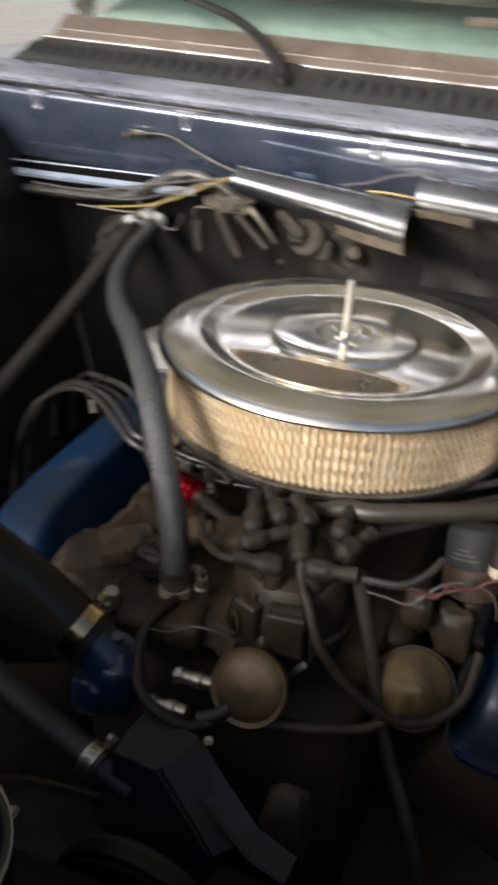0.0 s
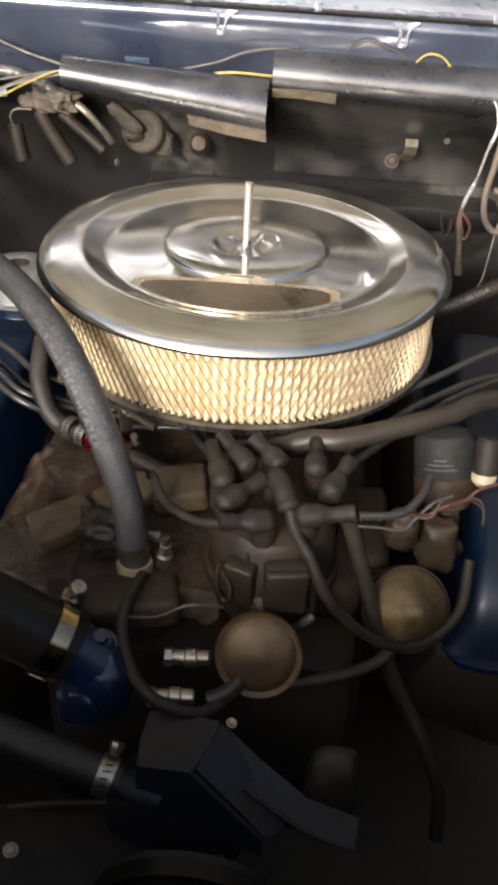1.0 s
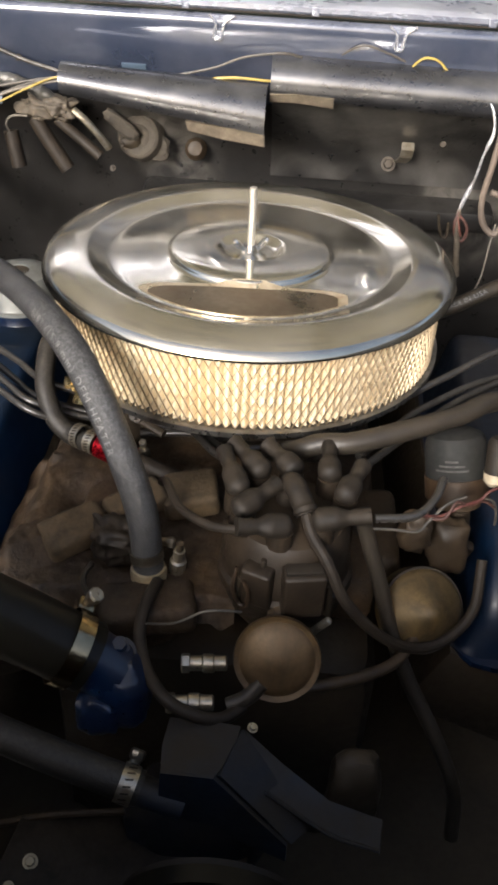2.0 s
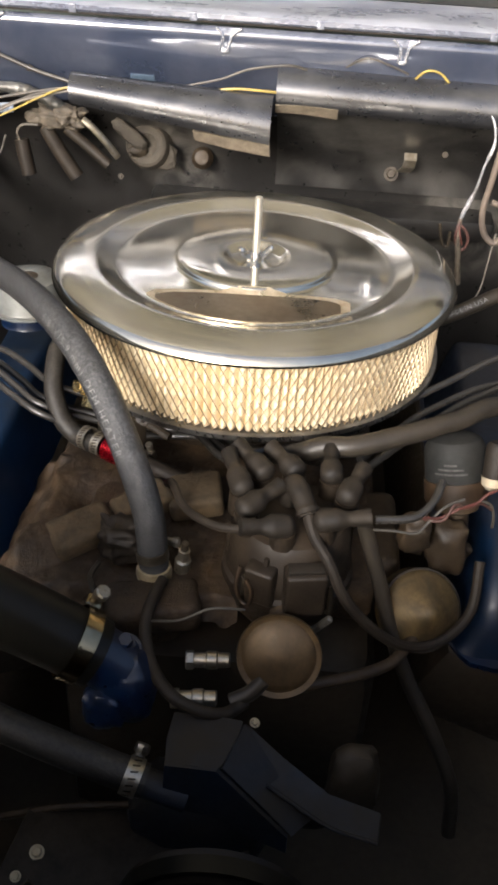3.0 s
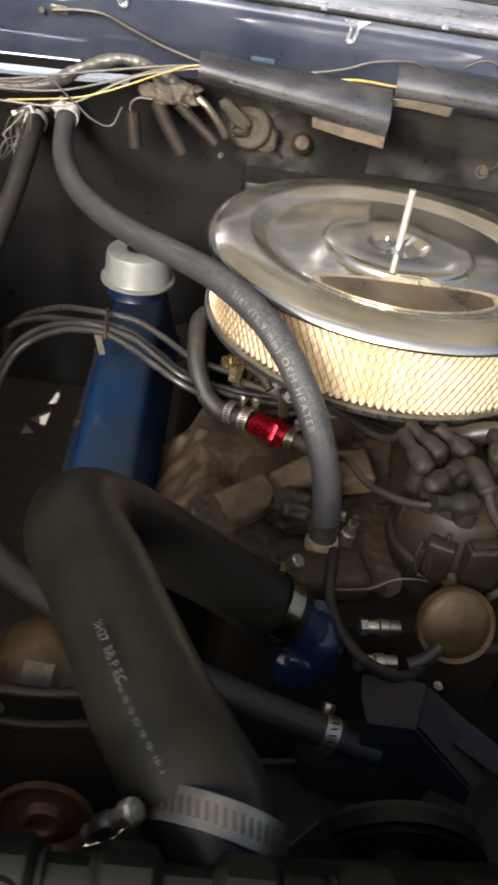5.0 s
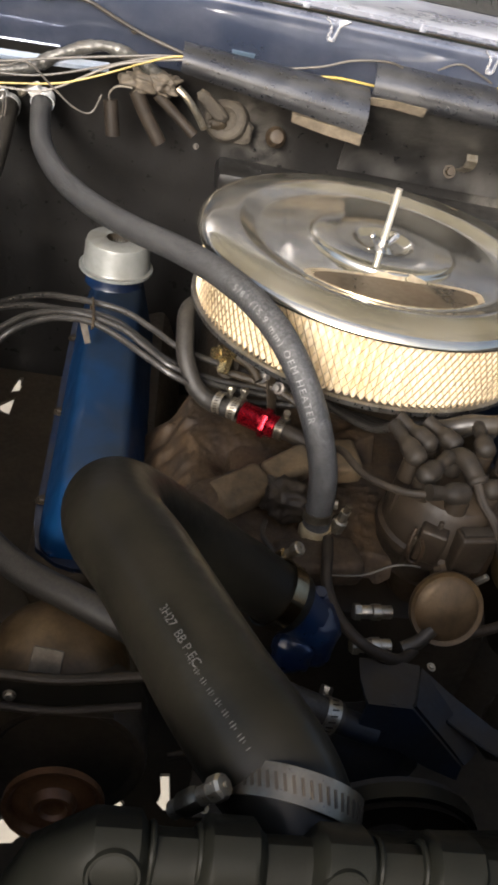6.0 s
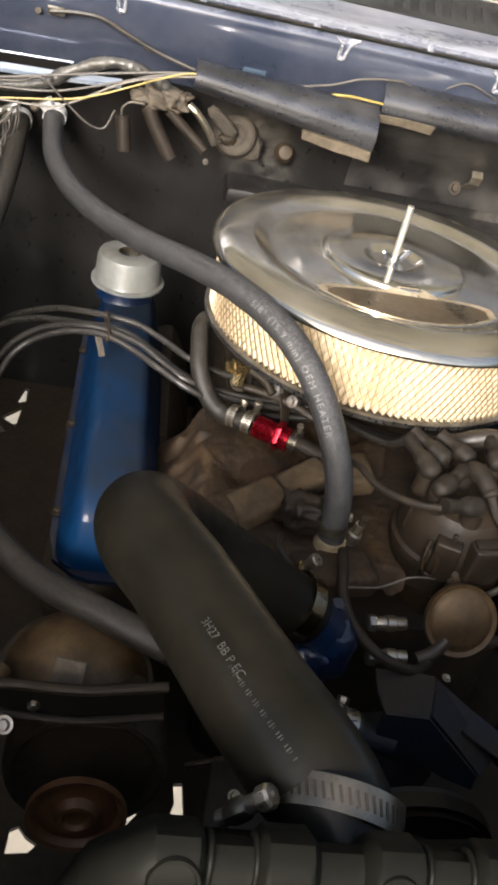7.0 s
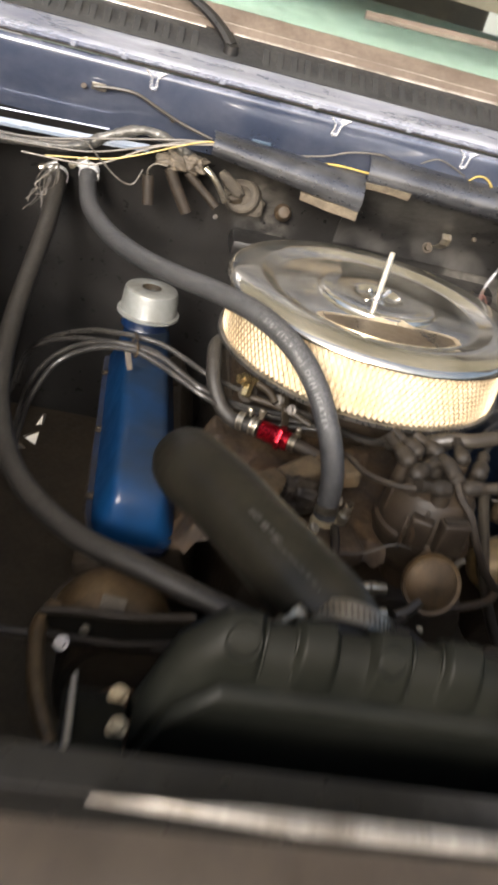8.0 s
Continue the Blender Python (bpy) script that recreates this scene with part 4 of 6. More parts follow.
for pts_, lab in ((HOSE_A, "worm clamp on the heater pipe, its glint put in as white"), (HOSE_B, "worm clamp on the heater pipe, its glint put in as white")):
    a, b = Vector(pts_[0]), Vector(pts_[1])
    worm_clamp(lab, a.lerp(b, 0.2), b - a, 0.0128, 0.012, 2.2, material=M["glint_band"], screw_size=1.1)
    part("pipe_stub", tube([a + Vector((0, 0.05, 0.004)), a, b], 0.0085, 14, 2, smooth=False), M["black_iron"], hose_a if pts_ is HOSE_A else hose_b)
worm_clamp("small worm clamp at the hose's lower end", (-0.0535, -0.2425, -0.137), (0.1, -0.1, -1), 0.0118, 0.008, 0.2, screw_size=0.9)
part("brass_end", lathe([(0.0120, -0.010), (0.0136, -0.006), (0.0140, 0.0), (0.0128, 0.005), (0.0, 0.006)], (-0.052, -0.2445, -0.153), (0, 0, 1), 24), M["collar"], hose_a, "pale brass end collar")
worm_clamp("small worm clamp on the water pump inlet", (-0.043, -0.389, -0.206), (0.9, -0.12, -0.24), 0.0124, 0.011, 0.55, screw_size=1.15, slots=16, material=M["zinc"])

along(HOSE_A, '5/8" (15.9 mm) OEM HEATER', 0.0080, 0.0120, (-0.61, -0.60, 0.50), 0.690, M["hose_print"], hose_a, steps=10, spacing=1.28)

# ---- upper radiator hose: up from the thermostat housing, over an elbow, down to the radiator
RAD = [(-0.078, -0.3305, -0.1545), (-0.095, -0.331, -0.1435), (-0.125, -0.334, -0.122), (-0.165, -0.345, -0.088), (-0.199, -0.366, -0.050), (-0.2195, -0.398, -0.018), (-0.219, -0.435, 0.000), (-0.203, -0.470, 0.008), (-0.184, -0.512, 0.0135), (-0.167, -0.549, 0.0175), (-0.151, -0.577, 0.0185), (-0.1380, -0.598, 0.0150), (-0.131, -0.618, 0.006)]
rad_hose = thing("radiator_hose", (-0.140, -0.60, 0.0), "thick black moulded radiator hose with an elbow", "hose")
part("hose", tube(RAD, lambda f: 0.0245 + 0.0018 * min(1.0, max(0.0, (f - 0.1) * 3)) + 0.0016 * math.exp(-((f - 0.46) / 0.12) ** 2) - 0.0022 * min(1.0, max(0.0, f - 0.86) * 12), 36, 12), M["rad_rubber"], rad_hose)
part("pipe_stub", tube([(-0.1350, -0.606, 0.0120), (-0.1310, -0.620, 0.0050)], 0.0225, 24, 1, smooth=False), M["worn_steel"], rad_hose)
AXIS, OUT = turn_to((0.215, 0.912, 0.364)).to_3x3(), Vector((-0.995, -0.036, -0.082))
CLAMP_TURN = math.atan2(OUT.dot(AXIS.col[1]), OUT.dot(AXIS.col[0]))
big_clamp = worm_clamp("large slotted worm clamp at the radiator neck", (-0.1375, -0.599, 0.0150), (0.215, 0.912, 0.364), 0.0272, 0.013, CLAMP_TURN, screw_size=0.5, slots=46)
HEAD, TAIL = Vector((-0.1690, -0.6050, 0.0300)), Vector((-0.1835, -0.6040, 0.0110))
screw = tube([HEAD, TAIL], 0.0038, 14, 1, smooth=False)
lathe([(0.0, 0.0045), (0.0013, 0.0045), (0.0013, 0.0033), (0.0042, 0.0033), (0.0052, 0.0020), (0.0052, -0.0026), (0.0042, -0.0038)], HEAD, HEAD - TAIL, 8, bm=screw)
part("worm_screw", screw, M["zinc"], big_clamp, "slotted worm screw")
part("worm_housing", box((0.009, 0.009, 0.013), Matrix.Translation(HEAD.lerp(TAIL, 0.6)) @ turn_to(HEAD - TAIL), 0.003), M["stainless"], big_clamp)
worm_clamp("worm clamp on the thermostat housing", (-0.0905, -0.3305, -0.1465), (0.85, 0.05, -0.52), 0.0266, 0.012, 1.9, screw_size=1.2, material=M["warm_band"])
along(RAD, "3H27  BB P EC", 0.0056, 0.0288, (-0.42, -0.33, 0.84), 0.764, M["print"], rad_hose, steps=12, lift=0.0006)
for k in range(26):
    along(RAD, "I", 0.0022 + 0.0007 * ((k * 7) % 3), 0.0286, (-0.45, -0.36, 0.80), 0.822 + 0.0036 * k + 0.0008 * ((k * 5) % 3), M["print"], rad_hose, "worn_print_mark", steps=12, lift=0.0006)
thermo = thing("thermostat_housing", (-0.057, -0.34, -0.19), "dirty blue thermostat housing", "thermostat housing")
th = lump((-0.057, -0.331, -0.182), (0.021, 0.022, 0.030), 4, 0.10, 30)
lump((-0.070, -0.346, -0.190), (0.016, 0.012, 0.018), 4, 0.12, 30, bm=th)
tube([(-0.084, -0.330, -0.150), (-0.062, -0.330, -0.168)], 0.0215, 16, 1, smooth=False, bm=th)
part("casting", th, M["blue_dirty"], thermo)
ear = lathe([(0.0, 0.012), (0.006, 0.012), (0.006, 0.006), (0.012, 0.006), (0.014, 0.0), (0.014, -0.03)], (-0.060, -0.322, -0.160), (0.1, -0.3, 1), 16)
part("bolt_ear", ear, M["blue_dirty"], thermo)
part("bolt_head", lathe([(0.0, 0.0065), (0.0050, 0.0062), (0.0056, 0.0050), (0.0056, 0.0), (0.0078, 0.0), (0.0078, -0.0016)], (-0.0585, -0.3256, -0.1470), (0.1, -0.3, 1), 6), M["blue_dirty"], thermo, "oily hexagonal bolt head")

# ---- distributor
DX, DY = 0.050, -0.237
dist = thing("distributor", (DX, DY, -0.2), "dusty black distributor with cap and plug boots", "distributor")
part("cap", lathe([(0.0, -0.088), (0.030, -0.088), (0.040, -0.091), (0.0445, -0.098), (0.0465, -0.122), (0.0475, -0.125), (0.0475, -0.133), (0.045, -0.135)], (DX, DY, 0), segs=40), M["cap_black"], dist)
part("body", lathe([(0.0455, -0.134), (0.0445, -0.166), (0.038, -0.176), (0.022, -0.19), (0.020, -0.24)], (DX, DY, 0), segs=36), M["grime"], dist)
for s in (-1, 1):
    part("cap_clip", box((0.010, 0.006, 0.034), pose(DX + s * 0.03, DY - 0.038, -0.135, 8, 0, s * -38), 0.002), M["black_iron"], dist)
for a in range(10, 360, 60):
    part("cap_rib", box((0.004, 0.005, 0.028), pose(DX + 0.0455 * math.cos(radians(a)), DY + 0.0455 * math.sin(radians(a)), -0.112, 0, 0, a + 90), 0.0015), M["cap_black"], dist)
part("terminal_block", box((0.030, 0.020, 0.040), pose(DX + 0.0125, DY - 0.0455, -0.1205, 4, 0, 10), 0.0028, segs=3), M["cap_black"], dist, "squared block on the distributor's side")
part("block_ledge", box((0.026, 0.010, 0.004), pose(DX + 0.0125, DY - 0.0480, -0.1000, 4, 0, 10), 0.0012), M["boot"], dist, "worn ledge above the block")
part("terminal_block", box((0.022, 0.016, 0.034), pose(DX - 0.0180, DY - 0.0425, -0.1215, 6, 0, -20), 0.0026, segs=3), M["cap_black"], dist, "squared block on the distributor's side")
part("bail_clip", tube([(DX - 0.034, DY - 0.042, -0.108), (DX - 0.036, DY - 0.046, -0.124), (DX - 0.032, DY - 0.046, -0.138), (DX - 0.026, DY - 0.049, -0.138), (DX - 0.025, DY - 0.050, -0.124), (DX - 0.029, DY - 0.049, -0.114)], 0.0016, 8, 5), M["crimp"], dist, "rusty wire bail holding the cap")
part("skirt", lathe([(0.0470, -0.134), (0.0500, -0.137), (0.0505, -0.144), (0.0475, -0.150), (0.0440, -0.164)], (DX, DY, 0), segs=48), M["cap_black"], dist, "flared black skirt below the cap")
BOOTS = [((0.013, -0.240), (0.000, -0.206), 0.0), ((0.028, -0.218), (0.007, -0.194), 0.0), ((0.051, -0.213), (0.032, -0.193), 0.0), ((0.077, -0.216), (0.076, -0.190), 0.0), ((0.087, -0.239), (0.099, -0.211), 0.0), ((0.015, -0.260), (0.037, -0.237), 0.002), ((0.047, -0.269), (0.018, -0.278), 0.006), ((0.069, -0.260), (0.101, -0.257), 0.006)]


def boot_size(f):
    head = 0.0060 + 0.0006 * (f < 0.1) + 0.0026 * min(1.0, max(0.0, (f - 0.42) / 0.14)) - 0.0005 * (0.30 < f < 0.42)
    return head * math.sqrt(max(0.05, 1 - max(0.0, (f - 0.84) / 0.165) ** 2))


for (x, y), (ex, ey), low in BOOTS:
    part("tower", lathe([(0.0095, -0.092), (0.0088, -0.074 - low), (0.0, -0.074 - low)], (x + (ex - x) * 0.1, y + (ey - y) * 0.1, 0), segs=16), M["cap_black"], dist)
    a, b = Vector((ex, ey, -0.0660 - low)), Vector((x, y, -0.0700 - low))
    a, b = a - (b - a).normalized() * 0.004, b + (b - a).normalized() * 0.005
    part("boot", tube([a.lerp(b, k / 16) for k in range(17)], boot_size, 14, 1, 0.10, smooth=False), M["boot"], dist, "dusty grey-black rubber boot")
part("boot", tube([(0.0475, -0.2285, -0.086), (0.0485, -0.2300, -0.070), (0.0525, -0.2400, -0.0650), (0.0590, -0.2540, -0.0710), (0.061, -0.258, -0.074)], lambda f: 0.0085 - 0.001 * f + (0.0012 if 0.78 < f < 0.9 else 0.0), 12, 6, 0.04), M["boot"], dist, "dusty centre coil boot")
coil_lead = solo("coil_lead", tube([(0.060, -0.256, -0.073), (0.066, -0.268, -0.084), (0.077, -0.280, -0.095), (0.093, -0.288, -0.124), (0.122, -0.280, -0.163), (0.150, -0.268, -0.186), (0.176, -0.255, -0.188), (0.196, -0.238, -0.172), (0.20, -0.215, -0.14)], 0.0042, 10, 8), M["lead_rubber"], "black coil lead from the distributor cap", "cable")

vac = thing("vacuum_advance", (0.049, -0.316, -0.157), "round dull brown vacuum advance canister", "vacuum canister")
AX = (0.0, -0.86, 0.5)
part("canister", lathe([(0.0, 0.0098), (0.006, 0.0095), (0.010, 0.0084), (0.0185, 0.0072), (0.0240, 0.0058), (0.0262, 0.0035), (0.0285, 0.0040), (0.0300, 0.0050), (0.0305, 0.0020), (0.0300, -0.0010), (0.0270, -0.0020), (0.020, -0.012), (0.006, -0.015), (0.0, -0.015)], (0.049, -0.314, -0.157), AX, 44), M["vac"], vac)
part("nipple", tube([(0.040, -0.326, -0.170), (0.030, -0.332, -0.180), (0.018, -0.335, -0.186)], 0.0058, 12, 4), M["rubber"], vac, "dark hose end on the canister")
part("stem", tube([(0.049, -0.30, -0.15), (0.049, -0.25, -0.135)], 0.010, 10, 1, smooth=False), M["grime"], vac)
part("lug", box((0.005, 0.005, 0.026), pose(0.0765, -0.2910, -0.1480, 10, 32, 0), 0.0015), M["zinc"], vac, "small zinc lug")
vac_hose = solo("vacuum_hose", tube([(-0.043, -0.258, -0.150), (-0.047, -0.284, -0.147), (-0.048, -0.306, -0.154), (-0.040, -0.328, -0.163), (-0.024, -0.348, -0.168), (-0.004, -0.354, -0.175), (0.014, -0.348, -0.184), (0.028, -0.335, -0.186)], 0.0046, 12, 8, 0.03), M["lead_rubber"], "thin black vacuum hose looping to the canister", "hose")
for at, lab in (((0.0, -0.303, -0.182), "bright steel vacuum fitting"), ((-0.006, -0.337, -0.184), "bright steel vacuum fitting")):
    f = thing("vacuum_fitting", at, lab, "fitting", "vacuum fittings")
    x, y, z = at
    part("sleeve", lathe([(0.0, -0.013), (0.0050, -0.013), (0.0056, -0.012), (0.0056, -0.004), (0.0068, -0.003), (0.0068, 0.004), (0.0056, 0.005), (0.0056, 0.013), (0.0045, 0.014), (0.0, 0.014)], at, (1, 0.08, 0.04), 20), M["zinc"], f)
    part("nut", lathe([(0.0, -0.019), (0.0062, -0.019), (0.0072, -0.018), (0.0072, -0.013), (0.0, -0.013)], at, (1, 0.08, 0.04), 6), M["zinc"], f)
sender = thing("temperature_sender", (-0.032, -0.240, -0.15), "small steel sender with a screw head", "sensor")
part("stem", lathe([(0.0065, -0.03), (0.0065, -0.004), (0.0045, -0.003), (0.0045, 0.008), (0.0, 0.009)], (-0.030, -0.238, -0.142), (0.1, -0.15, 1), 8), M["zinc"], sender)
part("terminal", lathe([(0.0, 0.016), (0.003, 0.016), (0.003, 0.008)], (-0.030, -0.238, -0.142), (0.1, -0.15, 1), 10), M["black_iron"], sender)
connector = thing("sensor_plug", (-0.075, -0.232, -0.15), "torn black rubber plug on the intake", "plug")
part("body", lump((-0.076, -0.230, -0.136), (0.020, 0.016, 0.015), 4, 0.5, 40), M["lead_rubber"], connector, sharp=180)
part("torn_flap", tube([(-0.088, -0.226, -0.132), (-0.094, -0.222, -0.124), (-0.098, -0.221, -0.121)], lambda f: 0.006 - 0.005 * f, 6, 3), M["lead_rubber"], connector)
solo("thin_lead", tube([(-0.045, -0.300, -0.150), (-0.023, -0.308, -0.138), (-0.004, -0.308, -0.125), (0.010, -0.306, -0.124), (0.022, -0.300, -0.13)], 0.0009, 6, 8), M["grey_wire"], "thin grey lead beside the canister", "wire")
solo("thin_lead", tube([(-0.095, -0.245, -0.150), (-0.098, -0.262, -0.150), (-0.088, -0.285, -0.150), (-0.092, -0.300, -0.146)], 0.0022, 6, 8), M["rubber"], "black lead from the torn plug", "wire")

# ---- breather hose with the red fitting
pcv = thing("breather_hose", (-0.14, -0.11, -0.13), "short grey breather hose with a red anodised fitting", "hose")
part("hose", tube([(-0.140, 0.000, -0.096), (-0.164, -0.012, -0.084), (-0.175, -0.034, -0.083), (-0.1750, -0.056, -0.094), (-0.1720, -0.074, -0.109), (-0.161, -0.090, -0.127), (-0.147, -0.098, -0.137), (-0.134, -0.107, -0.1365), (-0.121, -0.115, -0.1335)], 0.0088, 20, 8, 0.02), M["hose_dark"], pcv)
FIT_A, FIT_B = Vector((-0.1160, -0.118, -0.1320)), Vector((-0.0705, -0.142, -0.1325))
fw = FIT_B - FIT_A
fitting = part("fitting", lathe([(0.0, 0.0), (0.0075, 0.0)] + [p for k in range(8) for p in ((0.0115, 0.002 + 0.0023 * k), (0.0108, 0.0031 + 0.0023 * k))] + [(0.0114, 0.0205), (0.0114, 0.0225)], FIT_A, fw, 24), M["red"], pcv, "red anodised ribbed fitting")
part("hex", lathe([(0.0100, 0.022), (0.0138, 0.0228), (0.0142, 0.0240), (0.0142, 0.0272), (0.0138, 0.0284), (0.0100, 0.0290)], FIT_A, fw, 6), M["red"], fitting)
part("barrel", lathe([(0.0, 0.0285), (0.0108, 0.0285), (0.0112, 0.0295), (0.0112, 0.0365), (0.0104, 0.0375), (0.0, 0.0378)], FIT_A, fw, 28), M["red"], fitting)
worm_clamp("small worm clamp beside the red fitting", FIT_A - fw.normalized() * 0.006, fw, 0.0098, 0.009, 1.0, screw_size=0.9, slots=22, material=M["zinc"])
worm_clamp("small slotted worm clamp on the breather hose", FIT_A - fw.normalized() * 0.021 + Vector((0, 0.002, -0.0015)), Vector((1, -0.62, 0.12)), 0.0100, 0.008, 0.6, screw_size=0.9, slots=22, material=M["zinc"])
worm_clamp("small worm clamp beside the red fitting", FIT_A + fw.normalized() * 0.041, fw, 0.0088, 0.008, 1.4, screw_size=0.7, slots=22)
part("hose_end", tube([FIT_A + fw.normalized() * 0.034, FIT_A + fw.normalized() * 0.06, (-0.035, -0.15, -0.142)], 0.0078, 12, 4), M["lead_rubber"], pcv)

# ---- spark plug cables over the valve cover
CABLES = [
    [(-0.405, 0.13, -0.27), (-0.396, 0.115, -0.215), (-0.378, 0.096, -0.183), (-0.350, 0.065, -0.152), (-0.317, 0.032, -0.125), (-0.293, 0.010, -0.112), (-0.267, -0.006, -0.104), (-0.235, -0.018, -0.102), (-0.206, -0.036, -0.106), (-0.177, -0.060, -0.109), (-0.135, -0.060, -0.120), (-0.06, -0.075, -0.126), (-0.012, -0.160, -0.100), (-0.002, -0.203, -0.069)],
    [(-0.410, 0.09, -0.26), (-0.396, 0.078, -0.200), (-0.372, 0.058, -0.166), (-0.340, 0.034, -0.142), (-0.315, 0.015, -0.129), (-0.291, -0.004, -0.118), (-0.265, -0.017, -0.110), (-0.239, -0.027, -0.110), (-0.210, -0.046, -0.117), (-0.183, -0.065, -0.123), (-0.13, -0.066, -0.136), (-0.05, -0.075, -0.132), (-0.004, -0.158, -0.100), (0.005, -0.191, -0.069)],
    [(-0.392, 0.004, -0.28), (-0.382, 0.004, -0.205), (-0.362, 0.001, -0.162), (-0.340, -0.003, -0.138), (-0.317, -0.011, -0.122), (-0.289, -0.026, -0.108), (-0.264, -0.035, -0.104), (-0.233, -0.050, -0.104), (-0.207, -0.068, -0.111), (-0.181, -0.084, -0.117), (-0.13, -0.074, -0.136), (-0.04, -0.080, -0.136), (0.020, -0.156, -0.10), (0.030, -0.190, -0.069)],
    [(-0.385, -0.034, -0.28), (-0.376, -0.030, -0.210), (-0.357, -0.026, -0.159), (-0.337, -0.022, -0.137), (-0.310, -0.027, -0.119), (-0.288, -0.034, -0.110), (-0.263, -0.044, -0.105), (-0.237, -0.058, -0.108), (-0.209, -0.079, -0.112), (-0.175, -0.095, -0.121), (-0.12, -0.080, -0.146), (-0.03, -0.080, -0.140), (0.06, -0.150, -0.105), (0.076, -0.187, -0.069)],
]
for n_, pts_ in enumerate(CABLES):
    lead = solo("spark_plug_cable", tube(pts_, 0.0032, 12, 10), M["cable"], "grey spark plug cable arching over the valve cover", "cable", "spark plug cables")
    if n_ == 1:
        for k in range(16):
            along(pts_, "I", 0.0022 + 0.0004 * (k % 3), 0.0037, (0.1, -0.5, 0.9), 0.520 + 0.0062 * k, M["print"], lead, "worn_print_mark", steps=10)
tie = thing("cable_tie", (-0.264, -0.03, -0.110), "thin dark cable tie with a pale tag round the plug cables", "cable tie")
part("loop", tube([(-0.268, 0.003, -0.104), (-0.266, -0.012, -0.0985), (-0.263, -0.038, -0.0985), (-0.262, -0.050, -0.106), (-0.264, -0.034, -0.115), (-0.268, -0.004, -0.112), (-0.268, 0.003, -0.104)], 0.0014, 6, 4), M["grime"], tie)
part("tag", prism([(-0.003, -0.012), (0.003, -0.012), (0.0036, 0.010), (0.0, 0.014), (-0.0036, 0.010)], 0.0012, pose(-0.2695, -0.030, -0.124, 70, -16, 8), 0.0004), M["mastic"], tie, "pale dusty tag end")
for pts_ in ([(0.10, -0.170, -0.085), (0.12, -0.14, -0.088), (0.16, -0.09, -0.085), (0.24, -0.03, -0.085), (0.34, 0.02, -0.14)], [(0.099, -0.209, -0.068), (0.14, -0.14, -0.082), (0.20, -0.075, -0.078), (0.28, -0.02, -0.085), (0.38, 0.0, -0.16)], [(0.006, -0.19, -0.075), (0.08, -0.13, -0.095), (0.17, -0.06, -0.078), (0.26, 0.01, -0.075), (0.36, 0.05, -0.14)], [(0.108, -0.256, -0.074), (0.135, -0.250, -0.074), (0.150, -0.235, -0.070), (0.158, -0.215, -0.066)]):
    solo("spark_plug_cable", tube(pts_, 0.0031, 10, 8), M["cable"], "grey spark plug cable behind the distributor", "cable", "spark plug cables")
solo("sensor_lead", tube([(0.017, -0.277, -0.076), (-0.005, -0.268, -0.082), (-0.028, -0.245, -0.088), (-0.042, -0.215, -0.090), (-0.05, -0.19, -0.11)], 0.0032, 10, 8), M["lead_rubber"], "dark plug lead dropping to the intake", "cable")

# ---- right-hand things: big breather hose, coil, alternator, wires
solo("breather_pipe", tube([(0.020, -0.150, -0.102), (0.050, -0.176, -0.080), (0.070, -0.181, -0.068), (0.094, -0.182, -0.064), (0.134, -0.166, -0.060), (0.176, -0.140, -0.060), (0.225, -0.100, -0.066), (0.38, 0.0, -0.12)], 0.0082, 16, 8), M["rubber"], "smooth grey rubber pipe leading from the air cleaner", "hose")
coil = thing("ignition_coil", (0.165, -0.165, -0.12), "black cylindrical ignition coil with worn white print", "ignition coil")
CA, CB = Vector((0.1725, -0.1550, -0.062)), Vector((0.180, -0.172, -0.108))
part("can", lathe([(0.0, 0.0), (0.014, 0.0006), (0.0205, 0.004), (0.0235, 0.010), (0.0240, 0.016), (0.0240, (CB - CA).length - 0.004), (0.0246, (CB - CA).length), (0.0, (CB - CA).length)], CA, CB - CA, 32), M["coil_black"], coil)
part("crimp_ring", lathe([(0.0230, -0.014), (0.0249, -0.014), (0.0249, 0.004), (0.0230, 0.004)], CB, CB - CA, 32, closed=True), M["crimp"], coil)
part("tower", lathe([(0.020, 0.0), (0.018, 0.012), (0.010, 0.016), (0.009, 0.03), (0.0, 0.03)], CB, CB - CA, 20), M["grime"], coil)
for k, (wide, off) in enumerate(((0.010, 0.0), (0.020, 0.001), (0.026, -0.001))):
    mid = CA.lerp(CB, 0.40 + 0.075 * k)
    axis = (CB - CA).normalized()
    front = (Vector((-0.25, -1, 0.0)) - axis * Vector((-0.25, -1, 0.0)).dot(axis)).normalized()
    across = axis.cross(front)
    bar = bmesh.new()
    ring = []
    for j in range(9):
        a = (j / 8 - 0.5) * wide / 0.0242
        n_ = (front * math.cos(a) + across * math.sin(a)) * 0.0243
        ring.append((bar.verts.new(mid + n_ + axis * 0.0008), bar.verts.new(mid + n_ - axis * 0.0008)))
    for p, q in zip(ring, ring[1:]):
        bar.faces.new((p[0], q[0], q[1], p[1]))
    part("print_line", bar, M["print"], coil, "worn white print line", smooth=False)
cap2 = thing("condenser", (0.199, -0.19, -0.065), "small grey condenser with a pale end", "condenser")
part("can", lathe([(0.0, 0.022), (0.0070, 0.0215), (0.0092, 0.018), (0.0092, -0.006), (0.0, -0.006)], (0.1995, -0.194, -0.066), (0, 0.35, 1), 20), M["boot"], cap2)
